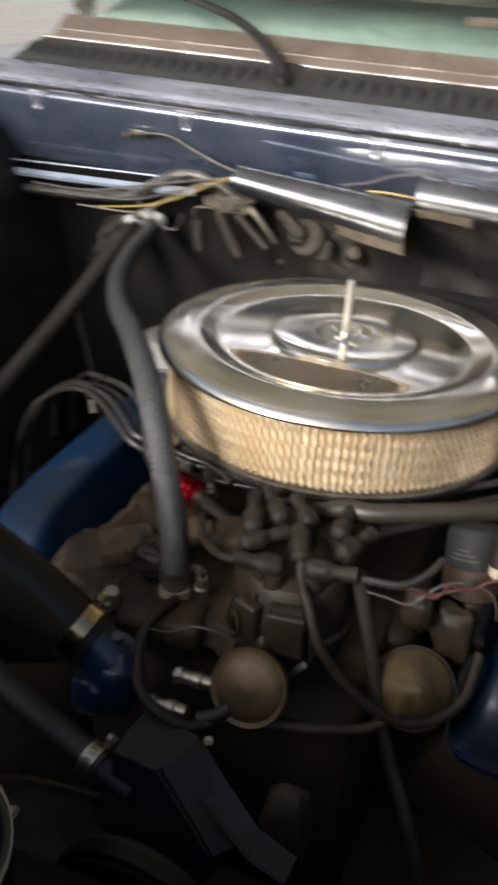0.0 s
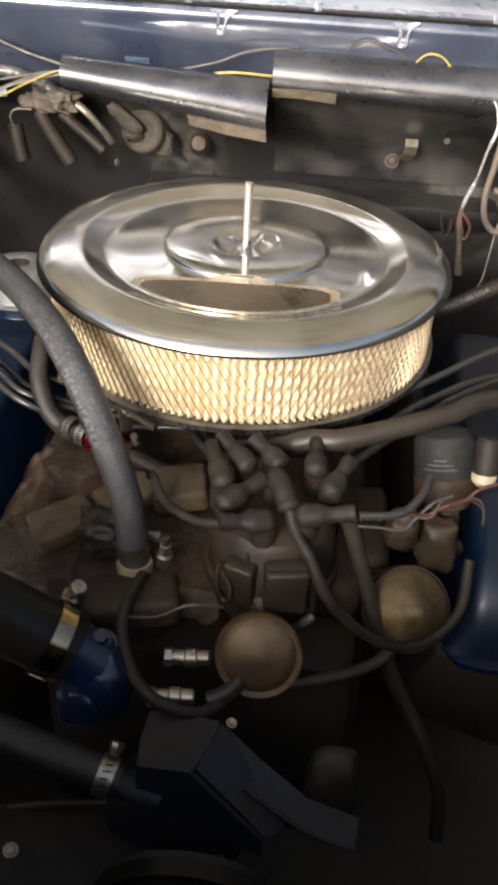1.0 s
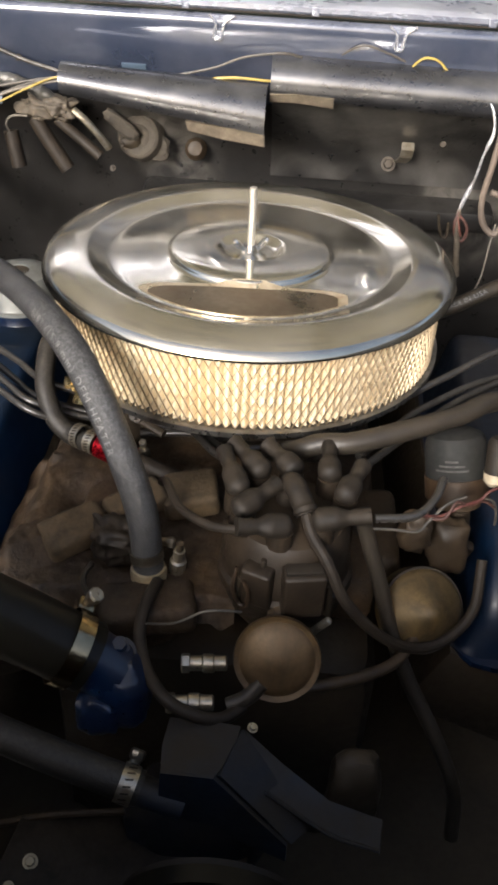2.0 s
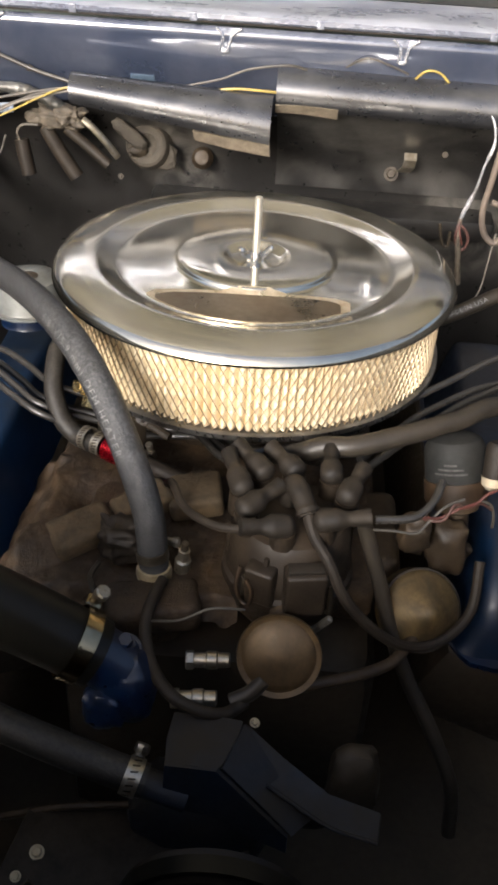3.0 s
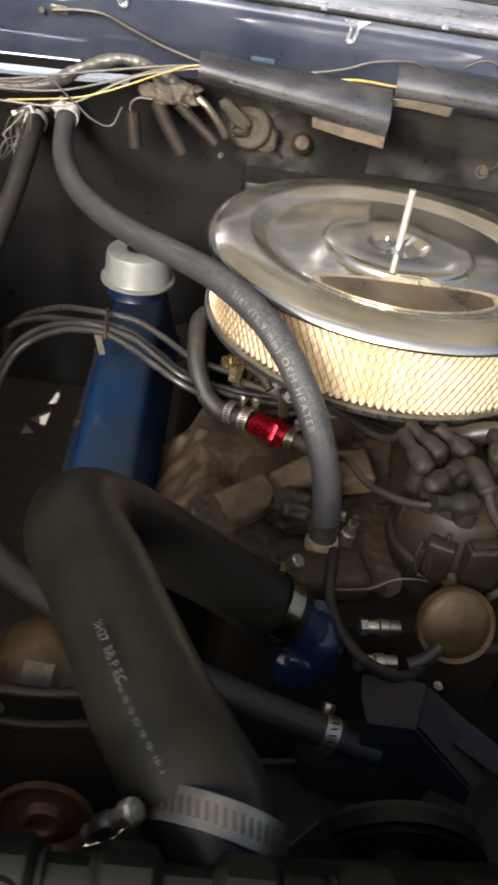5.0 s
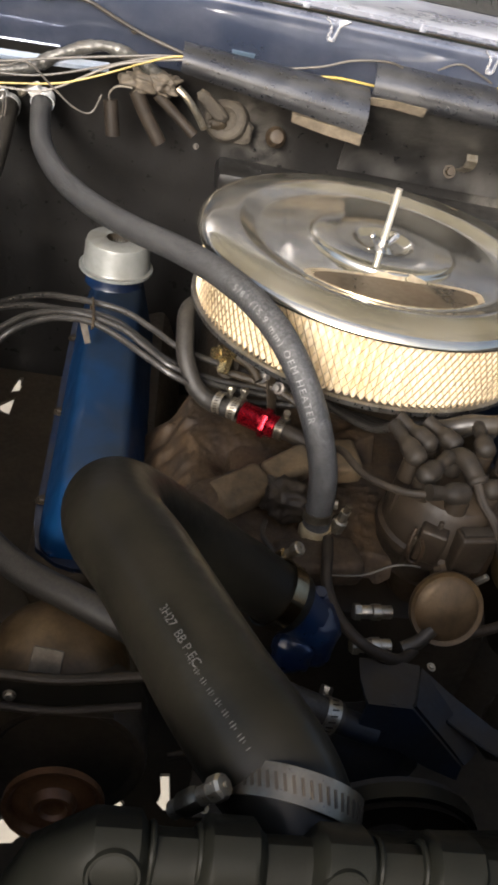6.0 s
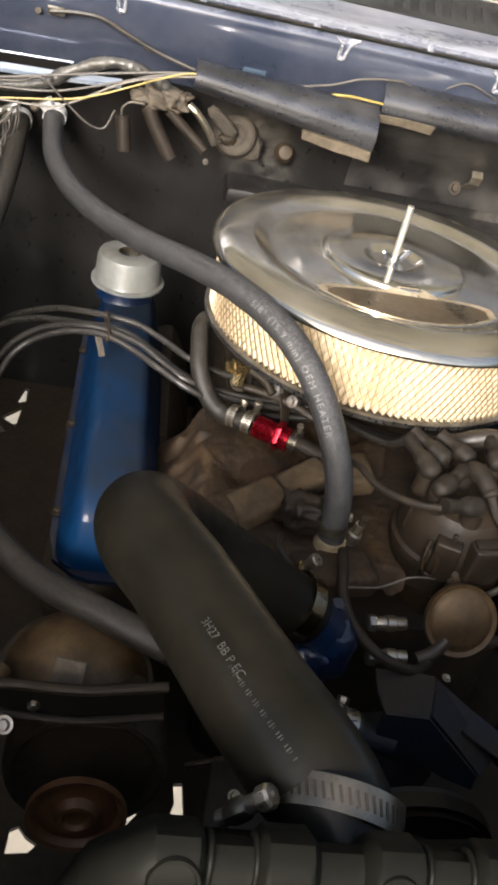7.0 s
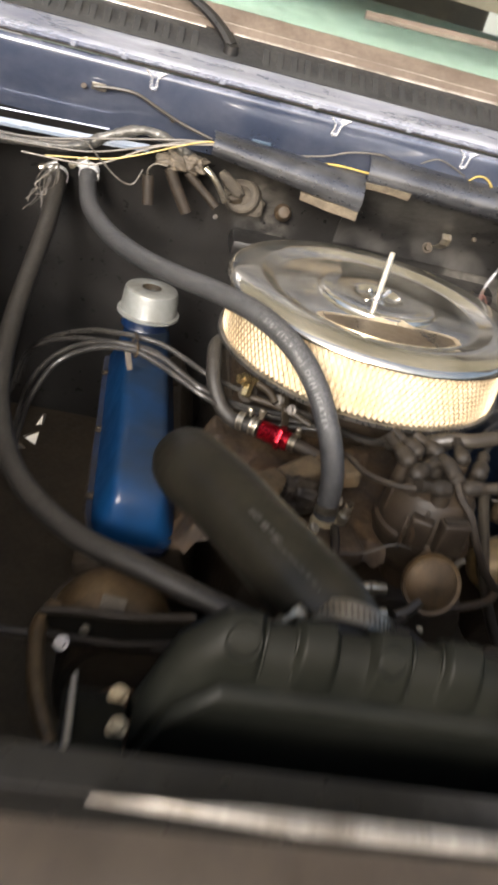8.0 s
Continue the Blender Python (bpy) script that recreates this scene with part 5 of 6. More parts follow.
part("pale_end", lathe([(0.0, -0.016), (0.0055, -0.0155), (0.0088, -0.012), (0.0095, -0.0055), (0.0, -0.0050)], (0.1995, -0.194, -0.066), (0, 0.35, 1), 20), M["chalk"], cap2, "pale chalky rounded end")
WIRES = [("pink_wire", [(0.128, -0.236, -0.089), (0.144, -0.235, -0.085), (0.158, -0.230, -0.088), (0.172, -0.225, -0.082), (0.186, -0.218, -0.080), (0.196, -0.212, -0.074), (0.225, -0.20, -0.070)]),
         ("red_wire", [(0.140, -0.233, -0.084), (0.150, -0.230, -0.091), (0.161, -0.232, -0.088), (0.168, -0.226, -0.078), (0.178, -0.222, -0.083), (0.190, -0.214, -0.084), (0.200, -0.21, -0.092)]),
         ("grey_wire", [(0.110, -0.243, -0.094), (0.126, -0.240, -0.096), (0.142, -0.238, -0.098), (0.150, -0.232, -0.092), (0.162, -0.224, -0.082), (0.176, -0.218, -0.078)]),
         ("grey_wire", [(0.190, -0.214, -0.081), (0.198, -0.210, -0.087), (0.203, -0.208, -0.099), (0.205, -0.206, -0.112)])]
for material, pts_ in WIRES:
    solo("thin_wire", tube(pts_, 0.0011, 6, 8), M[material], "faded twisted thin red wire by the coil" if material != "grey_wire" else "thin grey wire by the coil", "wire", "coil wires")
alt = thing("fuel_filter", (0.155, -0.235, -0.19), "dirty yellowish metal filter bowl", "fuel filter")
part("bowl", lathe([(0.0, 0.0235), (0.004, 0.0225), (0.010, 0.0175), (0.0285, 0.0055), (0.0315, 0.0020), (0.0325, -0.003), (0.0325, -0.016), (0.026, -0.030), (0.0, -0.034)], (0.158, -0.238, -0.176), (0.25, -0.75, 0.62), 32), M["brass"], alt, "dull brassy cone-shaped face")
part("clamp_ring", lathe([(0.0318, -0.004), (0.0336, -0.004), (0.0336, 0.0005), (0.0318, 0.0005)], (0.158, -0.238, -0.176), (0.25, -0.75, 0.62), 32, closed=True), M["black_iron"], alt, "dark clamping ring round the bowl")
junk = thing("accessory_bracket", (0.17, -0.2, -0.17), "grimy cast bracket under the coil", "bracket")
jb = lump((0.146, -0.212, -0.120), (0.012, 0.010, 0.018), 3, 0.3, 60)
lump((0.176, -0.200, -0.140), (0.016, 0.012, 0.026), 3, 0.3, 60, bm=jb)
box((0.060, 0.010, 0.016), pose(0.170, -0.188, -0.150, 10, 18, 8), 0.003, bm=jb)
part("casting", jb, M["grime"], junk, sharp=180)
solo("fuel_line", tube([(0.050, -0.318, -0.192), (0.068, -0.315, -0.187), (0.106, -0.300, -0.188), (0.133, -0.283, -0.190), (0.148, -0.264, -0.188), (0.158, -0.246, -0.186)], 0.0046, 12, 8), M["grime"], "dull brown metal line running to the filter bowl", "pipe")
solo("lower_hose", tube([(0.101, -0.236, -0.085), (0.107, -0.238, -0.105), (0.121, -0.246, -0.144), (0.134, -0.256, -0.183), (0.154, -0.270, -0.225), (0.177, -0.285, -0.263), (0.199, -0.300, -0.311), (0.205, -0.31, -0.36)], 0.0060, 16, 8, 0.04), M["rubber"], "black rubber hose dropping beside the distributor", "hose")

# ---- blue bracket, pump and fan in front
brk = thing("accessory_bracket", (0.05, -0.39, -0.2), "dirty blue V-shaped steel bracket", "bracket")
part("top_plate", sheet([[(-0.020, -0.352, -0.182), (0.004, -0.352, -0.181), (0.028, -0.354, -0.182)], [(-0.022, -0.374, -0.182), (0.004, -0.374, -0.181), (0.024, -0.376, -0.184)], [(-0.020, -0.394, -0.181), (0.000, -0.394, -0.180), (0.014, -0.394, -0.183)]], 0.003), M["bracket"], brk)
part("front_flange", sheet([[(-0.020, -0.396, -0.180), (0.014, -0.396, -0.181), (0.042, -0.404, -0.206), (0.064, -0.410, -0.226)], [(-0.022, -0.398, -0.222), (0.014, -0.400, -0.226), (0.040, -0.406, -0.236), (0.064, -0.412, -0.240)]], 0.003), M["bracket"], brk)
part("arm", sheet([[(0.016, -0.392, -0.184), (0.044, -0.400, -0.208), (0.066, -0.406, -0.228)], [(0.028, -0.356, -0.184), (0.056, -0.380, -0.204), (0.078, -0.396, -0.224)]], 0.003), M["bracket"], brk)
part("arm", sheet([[(0.030, -0.354, -0.184), (0.058, -0.370, -0.196), (0.090, -0.386, -0.208), (0.124, -0.398, -0.205)], [(0.048, -0.388, -0.200), (0.066, -0.394, -0.208), (0.092, -0.404, -0.216), (0.122, -0.414, -0.212)]], 0.003), M["bracket"], brk)
part("arm_edge", tube([(0.048, -0.390, -0.199), (0.066, -0.396, -0.207), (0.092, -0.406, -0.215), (0.122, -0.416, -0.211)], 0.0014, 6, 4), M["bracket"], brk)
part("post", lump((0.106, -0.374, -0.215), (0.018, 0.015, 0.040), 3, 0.15), M["black_iron"], brk)
bolt("bolt", (0.036, -0.356, -0.180), (0.2, -0.2, 1), 0.0024, M["zinc"], brk)
pump = thing("water_pump", (0.0, -0.38, -0.26), "dirty blue cast water pump body", "water pump")
pb = lump((0.0, -0.360, -0.285), (0.055, 0.028, 0.045), 3, 0.15)
tube([(-0.005, -0.394, -0.216), (-0.044, -0.389, -0.207)], 0.0105, 14, 1, smooth=False, bm=pb)
part("casting", pb, M["bracket"], pump)
part("pulley", lathe([(0.0, 0.016), (0.02, 0.016), (0.022, 0.0), (0.062, 0.004), (0.066, 0.012), (0.060, 0.0), (0.066, -0.012), (0.05, -0.014), (0.0, -0.014)], (0.02, -0.435, -0.29), (0, -1, 0), 40), M["lead_rubber"], pump)
part("belt", lathe([(0.062, -0.005), (0.069, -0.006), (0.069, 0.006), (0.062, 0.005)], (0.02, -0.435, -0.29), (0, -1, 0), 40, closed=True), M["rad_rubber"], pump)
plate = thing("lower_bracket", (-0.07, -0.40, -0.29), "greasy black bracket plate with brassy bolts", "bracket")
part("plate", prism([(-0.137, -0.428), (-0.128, -0.366), (-0.02, -0.350), (0.04, -0.352), (0.04, -0.43)], 0.005, Matrix.Translation((0, 0, -0.296)), 0.0015), M["lead_rubber"], plate)
part("lip", tube([(-0.150, -0.372, -0.300), (-0.10, -0.366, -0.288), (-0.04, -0.360, -0.283)], 0.0028, 8, 4), M["grime"], plate, "dusty rolled lip")
bolt("bolt", (-0.112, -0.402, -0.290), (0.1, -0.4, 1), 0.0036, M["collar"], plate, "brassy bolt head")
bolt("bolt", (-0.122, -0.421, -0.290), (0.1, -0.4, 1), 0.0026, M["collar"], plate, "brassy bolt head")
fan = thing("cooling_fan", (0.02, -0.53, -0.29), "dark engine fan behind the radiator", "fan")
part("hub", lathe([(0.0, 0.02), (0.03, 0.02), (0.035, 0.012), (0.035, -0.012), (0.018, -0.014), (0.018, -0.08), (0.0, -0.08)], (0.02, -0.530, -0.29), (0, -1, 0), 24), M["black_iron"], fan)
for k in range(6):
    a = radians(60 * k + 20)
    m = Matrix.Translation((0.02, -0.530, -0.29)) @ Matrix.Rotation(a, 4, "Y") @ Matrix.Rotation(0.45, 4, "Z")
    part("blade", prism([(-0.028, 0.03), (0.028, 0.03), (0.045, 0.19), (-0.045, 0.19)], 0.002, m @ Matrix.Rotation(math.pi / 2, 4, "X")), M["black_iron"], fan)

# ---- accessory pump at the left front with its bracket and pulley
acc = thing("power_steering_pump", (-0.26, -0.37, -0.24), "dusty tan pump with a rusty pulley and black bracket", "pump")
part("dome", lathe([(0.0, 0.043), (0.020, 0.041), (0.038, 0.031), (0.051, 0.013), (0.056, 0.0), (0.056, -0.008), (0.0, -0.008)], (-0.246, -0.346, -0.232), (0.04, -0.12, 1), 40), M["vac"], acc, "dusty tan domed cover")
part("seam_ring", lathe([(0.0555, -0.014), (0.060, -0.014), (0.060, -0.006), (0.0555, -0.006)], (-0.246, -0.346, -0.228), (0.04, -0.12, 1), 40, closed=True), M["black_iron"], acc)
part("strap", box((0.022, 0.003, 0.028), pose(-0.252, -0.386, -0.188, -38, 0, -8), 0.001), M["foam"], acc, "pale tan strap")
part("drum", lathe([(0.0, 0.0), (0.050, 0.0), (0.054, 0.003), (0.058, 0.003), (0.060, -0.003), (0.060, -0.05), (0.0, -0.055)], (-0.230, -0.412, -0.2580), (0.03, -1.0, 0.12), 40), M["black_iron"], acc, "black drum")
part("bracket_web", sheet([[(-0.305, -0.398, -0.182), (-0.285, -0.402, -0.176), (-0.24, -0.406, -0.171), (-0.185, -0.400, -0.166)], [(-0.305, -0.404, -0.198), (-0.287, -0.410, -0.196), (-0.24, -0.414, -0.192), (-0.183, -0.408, -0.186)]], 0.004), M["rad_rubber"], acc, "oily black bracket web")
part("bracket_bar", tube([(-0.310, -0.402, -0.182), (-0.285, -0.405, -0.175), (-0.24, -0.409, -0.170), (-0.183, -0.403, -0.165)], 0.0036, 10, 4), M["black_iron"], acc, "grimy black bracket bar")
part("bracket_bar", tube([(-0.310, -0.409, -0.201), (-0.285, -0.413, -0.197), (-0.24, -0.417, -0.193), (-0.183, -0.411, -0.187)], 0.0030, 10, 4), M["black_iron"], acc, "grimy black bracket bar")
bolt("bolt", (-0.272, -0.411, -0.188), (0, -1, 0.3), 0.003, M["zinc"], acc)
part("mounting_arm", tube([(-0.300, -0.372, -0.205), (-0.309, -0.402, -0.200), (-0.307, -0.440, -0.202), (-0.298, -0.480, -0.206), (-0.284, -0.512, -0.212)], lambda f: 0.0085 - 0.002 * f, 12, 6, 0.06), M["vac"], acc, "dusty tan curved mounting arm")
bolt("bolt", (-0.2890, -0.424, -0.194), (-0.2, -0.6, 0.7), 0.0042, M["worn_steel"], acc, "worn bolt head")
part("belt", tube([(-0.40, -0.40, -0.212), (-0.30, -0.405, -0.208), (-0.20, -0.405, -0.206)], 0.004, 8, 3), M["rubber"], acc)
part("pulley", lathe([(0.008, 0.005), (0.010, 0.008), (0.013, 0.008), (0.016, 0.002), (0.028, 0.0), (0.031, 0.005), (0.0345, 0.006), (0.0345, 0.0005), (0.0, -0.004), (0.0, 0.002), (0.008, 0.005)], (-0.2330, -0.452, -0.2440), (0.03, -1.0, 0.15), 36), M["copper"], acc, "rusty brown pulley")

# ---- radiator with its ribbed top tank, shroud and support
rad = thing("radiator", (0.05, -0.66, -0.2), "black radiator with a ribbed plastic top tank", "radiator")
# the tank's outline across the car, from the back foot over the crown to the front foot
PROFILE = [(-0.612, -0.050), (-0.617, 0.000), (-0.621, 0.024), (-0.6255, 0.0370), (-0.630, 0.0445), (-0.6350, 0.0470), (-0.6405, 0.0455), (-0.6460, 0.0395), (-0.6495, 0.030), (-0.6510, 0.0190)]
FOOT = [(-0.6510, 0.0190), (-0.6545, 0.0170), (-0.6570, 0.0140), (-0.6575, 0.0100), (-0.6555, 0.0065), (-0.651, 0.0050), (-0.650, -0.050)]


def pad(x):
    """How far the tank's raised pads stand out at x: 0 to 1, with rounded flanks."""
    s = (x + 0.2185) % 0.0392
    f = min(1.0, max(0.0, min(s, 0.0245 - s) / 0.0045))
    return f * f * (3 - 2 * f)


def fall(x):
    """How far the tank's end slopes down: a flat facet, then a steeper one."""
    if x > -0.2135:
        return 0.0
    if x > -0.2340:
        return (-0.2135 - x) * 1.02
    return 0.0209 + (-0.2340 - x) * 3.2


def raised(x):
    return pad(x) if x > -0.2130 else 1.0


stations = [-0.2500, -0.2465, -0.2340, -0.2135] + [-0.2125 + 0.0014 * k for k in range(400)]
crown = [[(x, y + (0.25 if y > -0.63 else -0.30) * 0.0075 * raised(x) * (z > 0.02), max(-0.052, z + 0.0072 * raised(x) * min(1.0, max(0.0, (z - 0.0165) / 0.02)) - fall(x) * (1 if z > -0.04 else 0))) for x in stations] for y, z in PROFILE]
part("top_tank", sheet(crown, 0.0025), M["plastic"], rad, sharp=38)
part("tank_foot", sheet([[(x, y, max(-0.052, z - fall(x) * (1 if z > -0.04 else 0))) for x in stations[::2]] for y, z in FOOT], 0.002), M["plastic"], rad, "crimped lower edge of the tank", sharp=40)
for x in (-0.194, -0.178, -0.116, -0.100):
    part("tank_rib", tube([(x, -0.621, 0.024), (x, -0.6285, 0.0440), (x, -0.6350, 0.0490), (x, -0.6430, 0.045), (x, -0.6500, 0.026)], 0.0012, 8, 4), M["plastic"], rad)
part("moulded_ring", lathe([(0.0070, 0.0), (0.0078, 0.0016), (0.0088, 0.0016), (0.0096, 0.0)], (-0.2060, -0.6480, 0.0445), (0, -0.85, 0.5), 28), M["plastic"], rad, "moulded ring on the tank")
part("moulded_ring", lathe([(0.0062, 0.0), (0.0070, 0.0016), (0.0080, 0.0016), (0.0088, 0.0)], (-0.1290, -0.6480, 0.0440), (0, -0.85, 0.5), 28), M["plastic"], rad, "moulded ring on the tank")
part("core", box((0.60, 0.040, 0.36), pose(0.06, -0.634, -0.23), 0.002), M["black_iron"], rad)
neck = part("filler_neck", lathe([(0.030, -0.045), (0.0335, -0.006), (0.0345, -0.002), (0.0345, 0.0022), (0.0338, 0.0030), (0.0, 0.0030)], (0.060, -0.648, 0.068), (0.05, -0.15, 1), 40), M["plastic"], rad, "black filler neck closed by a flat cap")
part("worn_spot", lump((0.0600, -0.6240, 0.0740), (0.0060, 0.0060, 0.0012), 3, 0.15), M["mastic"], neck, "pale worn spot on the cap")
part("rim", lathe([(0.0340, 0.0026), (0.0347, 0.0026), (0.0347, 0.0040), (0.0340, 0.0040)], (0.060, -0.648, 0.068), (0.05, -0.15, 1), 40, closed=True), M["stainless"], neck, "thin worn metal rim")
part("cap_face", lathe([(0.0, 0.0040), (0.012, 0.0042), (0.014, 0.0034), (0.024, 0.0032), (0.026, 0.0042), (0.030, 0.0042), (0.031, 0.0032)], (0.060, -0.648, 0.068), (0.05, -0.15, 1), 40), M["plastic"], neck, "dark worn pressed face")
sh = thing("fan_shroud", (0.05, -0.57, -0.2), "black plastic fan shroud behind the radiator", "fan shroud")
part("top_lip", sheet([[(-0.185, -0.612, -0.030), (0.05, -0.612, -0.020), (0.40, -0.612, -0.030)], [(-0.17, -0.575, -0.060), (0.05, -0.575, -0.045), (0.39, -0.575, -0.055)], [(-0.13, -0.535, -0.15), (0.05, -0.535, -0.10), (0.37, -0.535, -0.12)]], 0.003), M["plastic"], sh)
sup = thing("radiator_bracket", (-0.27, -0.63, -0.05), "grey steel side bracket with two bright bolts", "bracket")
part("plate", box((0.034, 0.07, 0.004), pose(-0.2685, -0.648, -0.032, -12, 0, 0), 0.001), M["plastic"], sup)
for y in (-0.618, -0.646):
    bolt("bolt", (-0.2560, y, -0.0290 + 0.2126 * (y + 0.648) * -1), (0, -0.25, 1), 0.0038, M["collar"], sup, "bright yellowed zinc bolt")
part("flange", box((0.003, 0.066, 0.022), pose(-0.2815, -0.650, -0.028, -12, 0, 0), 0.001), M["worn_steel"], sup, "worn steel edge flange")
solo("radiator_support_panel", strip([(-0.690, -0.42), (-0.690, 0.004), (-0.697, 0.014), (-0.722, 0.018)], -0.74, 0.74, 4), M["black_paint"], "black radiator support panel", "panel", kind="structure")
solo("support_edge_strip", prism([(-0.272, 0.001), (-0.18, -0.0036), (0.72, -0.0044), (0.72, 0.0044), (-0.20, 0.0036)], 0.006, Matrix.Translation((0, -0.730, 0.020)), 0.0012), M["worn_steel"], "worn bare-steel strip along the front panel", "trim", kind="structure")
solo("front_panel", strip([(-0.738, 0.020), (-0.800, 0.015), (-0.86, -0.02), (-0.88, -0.3)], -0.74, 0.74, 4), M["brown_paint"], "brown front body panel behind the grille", "panel", kind="structure")

# ---- covers, wiring and pipes along the firewall
def half_pipe(left, right, n=14):
    """A rolled cover lofted between two end arcs, each given as (x, list of (y, z))."""
    rows = []
    left, right = ((e[0], [(q.x, q.y) for q in glide([(y, z, 0) for y, z in e[1]], 4)]) for e in (left, right))
    for k in range(n + 1):
        f = k / n
        rows.append([(left[0] + (right[0] - left[0]) * f, a[0] + (b[0] - a[0]) * f, a[1] + (b[1] - a[1]) * f) for a, b in zip(left[1], right[1])])
    return sheet(rows, 0.0016)


cover1 = thing("wiring_cover", (-0.1, 0.22, 0.08), "curved satin black wiring cover with a rusty tan lower edge", "cover", "firewall covers")
part("shell", half_pipe((-0.212, [(0.222, 0.097), (0.208, 0.1005), (0.198, 0.098), (0.191, 0.091), (0.190, 0.082), (0.196, 0.075)]), (-0.003, [(0.245, 0.083), (0.224, 0.087), (0.208, 0.081), (0.199, 0.070), (0.196, 0.058), (0.199, 0.046)])), M["shield"], cover1)
# added strip standing for the cover's own rusty lower edge
part("tan_edge_strip", sheet([[(-0.085, 0.204, 0.052), (-0.045, 0.202, 0.049), (-0.003, 0.200, 0.047)], [(-0.083, 0.210, 0.041), (-0.045, 0.208, 0.035), (-0.002, 0.205, 0.031)]], 0.003), M["foam"], cover1, "rusty tan lower edge")
cover2 = thing("wiring_cover", (0.15, 0.24, 0.09), "long curved black cover, glossy on its bend", "cover", "firewall covers")
part("shell", half_pipe((0.0, [(0.250, 0.116), (0.236, 0.112), (0.226, 0.104), (0.221, 0.094), (0.222, 0.084), (0.228, 0.077)]), (0.36, [(0.250, 0.108), (0.236, 0.104), (0.226, 0.096), (0.221, 0.086), (0.222, 0.074), (0.230, 0.066)])), M["shield"], cover2)
part("apron", strip([(0.230, 0.076), (0.250, 0.055), (0.278, 0.030), (0.300, 0.010), (0.312, -0.012), (0.314, -0.035)], 0.002, 0.36, 8), M["dusty_black"], cover2, "dusty black lower face")
part("tan_edge_strip", sheet([[(0.0, 0.2205, 0.080), (0.03, 0.2205, 0.082), (0.066, 0.2205, 0.080)], [(0.0, 0.228, 0.071), (0.03, 0.229, 0.071), (0.066, 0.229, 0.068)]], 0.003), M["foam"], cover2, "tan foam edge")
p_clip = thing("pipe_clip", (0.15, 0.305, 0.005), "bright bent metal clip held by a nut", "clip")
part("bracket", sheet([[(0.140, 0.294, -0.002), (0.156, 0.294, -0.002)], [(0.144, 0.282, 0.004), (0.158, 0.282, 0.004)], [(0.146, 0.274, 0.010), (0.160, 0.274, 0.010)], [(0.147, 0.272, 0.018), (0.161, 0.272, 0.018)], [(0.147, 0.278, 0.024), (0.161, 0.278, 0.024)]], 0.0015), M["zinc"], p_clip)
bolt("nut", (0.136, 0.288, -0.004), (0, -1, 0.4), 0.0054, M["black_iron"], p_clip)
step = solo("tunnel_ledge", box((0.42, 0.06, 0.03), pose(0.06, 0.318, -0.066, 8, 0, 1.5), 0.010), M["black_paint"], "dark rounded ledge at the firewall's foot", "panel", kind="structure")
solo("heater_plug", lathe([(0.0, 0.012), (0.008, 0.011), (0.011, 0.006), (0.013, 0.0)], (-0.085, 0.300, -0.006), (0, -1, 0.4), 20), M["grime"], "dusty round plug on the firewall", "plug")
gro = thing("firewall_grommet", (-0.14, 0.30, 0.0), "pale crusted grommet with pipes on the firewall", "grommet")
part("cup", lathe([(0.0, -0.0035), (0.004, -0.0050), (0.009, -0.0030), (0.0135, 0.0006), (0.0165, 0.0004), (0.0210, 0.0022), (0.0240, 0.0008), (0.0262, -0.0040), (0.028, -0.014)], (-0.150, 0.288, 0.008), (-0.15, -1, 0.30), 32), M["crust"], gro, "pale crusted dusty rubber cup")
smear = lump((-0.1680, 0.2850, 0.0200), (0.0230, 0.0055, 0.0085), 4, 0.16, 60, turn=Matrix.Rotation(radians(38), 4, "Y"))
lump((-0.1320, 0.2930, -0.0060), (0.0170, 0.0034, 0.0150), 4, 0.2, 70, bm=smear)
part("smear", smear, M["crust"], gro, "smeared pale sealing crust", sharp=180)
# a raised dark lump draws the recess's shade; nothing is cut in
part("hollow", lump((-0.1600, 0.2870, 0.0000), (0.0110, 0.0046, 0.0068), 3, 0.35, 60), M["black_iron"], gro, "dark lump put in for the shaded recess in the crust")
mast = thing("vacuum_manifold", (-0.25, 0.26, 0.035), "crusted pale vacuum manifold with hanging tubes", "manifold")
mb = lump((-0.246, 0.256, 0.040), (0.024, 0.013, 0.012), 4, 0.6, 40)
lump((-0.228, 0.250, 0.045), (0.014, 0.011, 0.010), 4, 0.6, 40, bm=mb)
part("body", mb, M["mastic"], mast, sharp=180)
part("tube", tube([(-0.258, 0.256, 0.030), (-0.245, 0.254, 0.008), (-0.224, 0.251, -0.023)], 0.0086, 12, 5, hollow=0.62), M["lead_rubber"], mast)
part("tube", tube([(-0.285, 0.250, 0.016), (-0.282, 0.248, 0.0), (-0.278, 0.246, -0.022)], 0.0085, 12, 4, hollow=0.5), M["lead_rubber"], mast)
part("tube", tube([(-0.234, 0.256, 0.030), (-0.21, 0.254, 0.012), (-0.186, 0.250, -0.006)], 0.0062, 12, 4, hollow=0.6), M["lead_rubber"], mast)
part("steel_pipe", tube([(-0.212, 0.245, 0.044), (-0.200, 0.242, 0.036), (-0.186, 0.244, 0.020), (-0.176, 0.250, 0.004)], 0.0042, 10, 5), M["zinc"], mast)
part("hook_wire", tube([(-0.262, 0.240, 0.036), (-0.278, 0.236, 0.036), (-0.286, 0.240, 0.026), (-0.285, 0.247, 0.014)], 0.0012, 6, 5), M["white_wire"], mast)
bolt("bolt", (-0.180, 0.285, -0.030), (-0.3, -1, 0.4), 0.0024, M["black_iron"], None, "small dark bolt on the firewall")

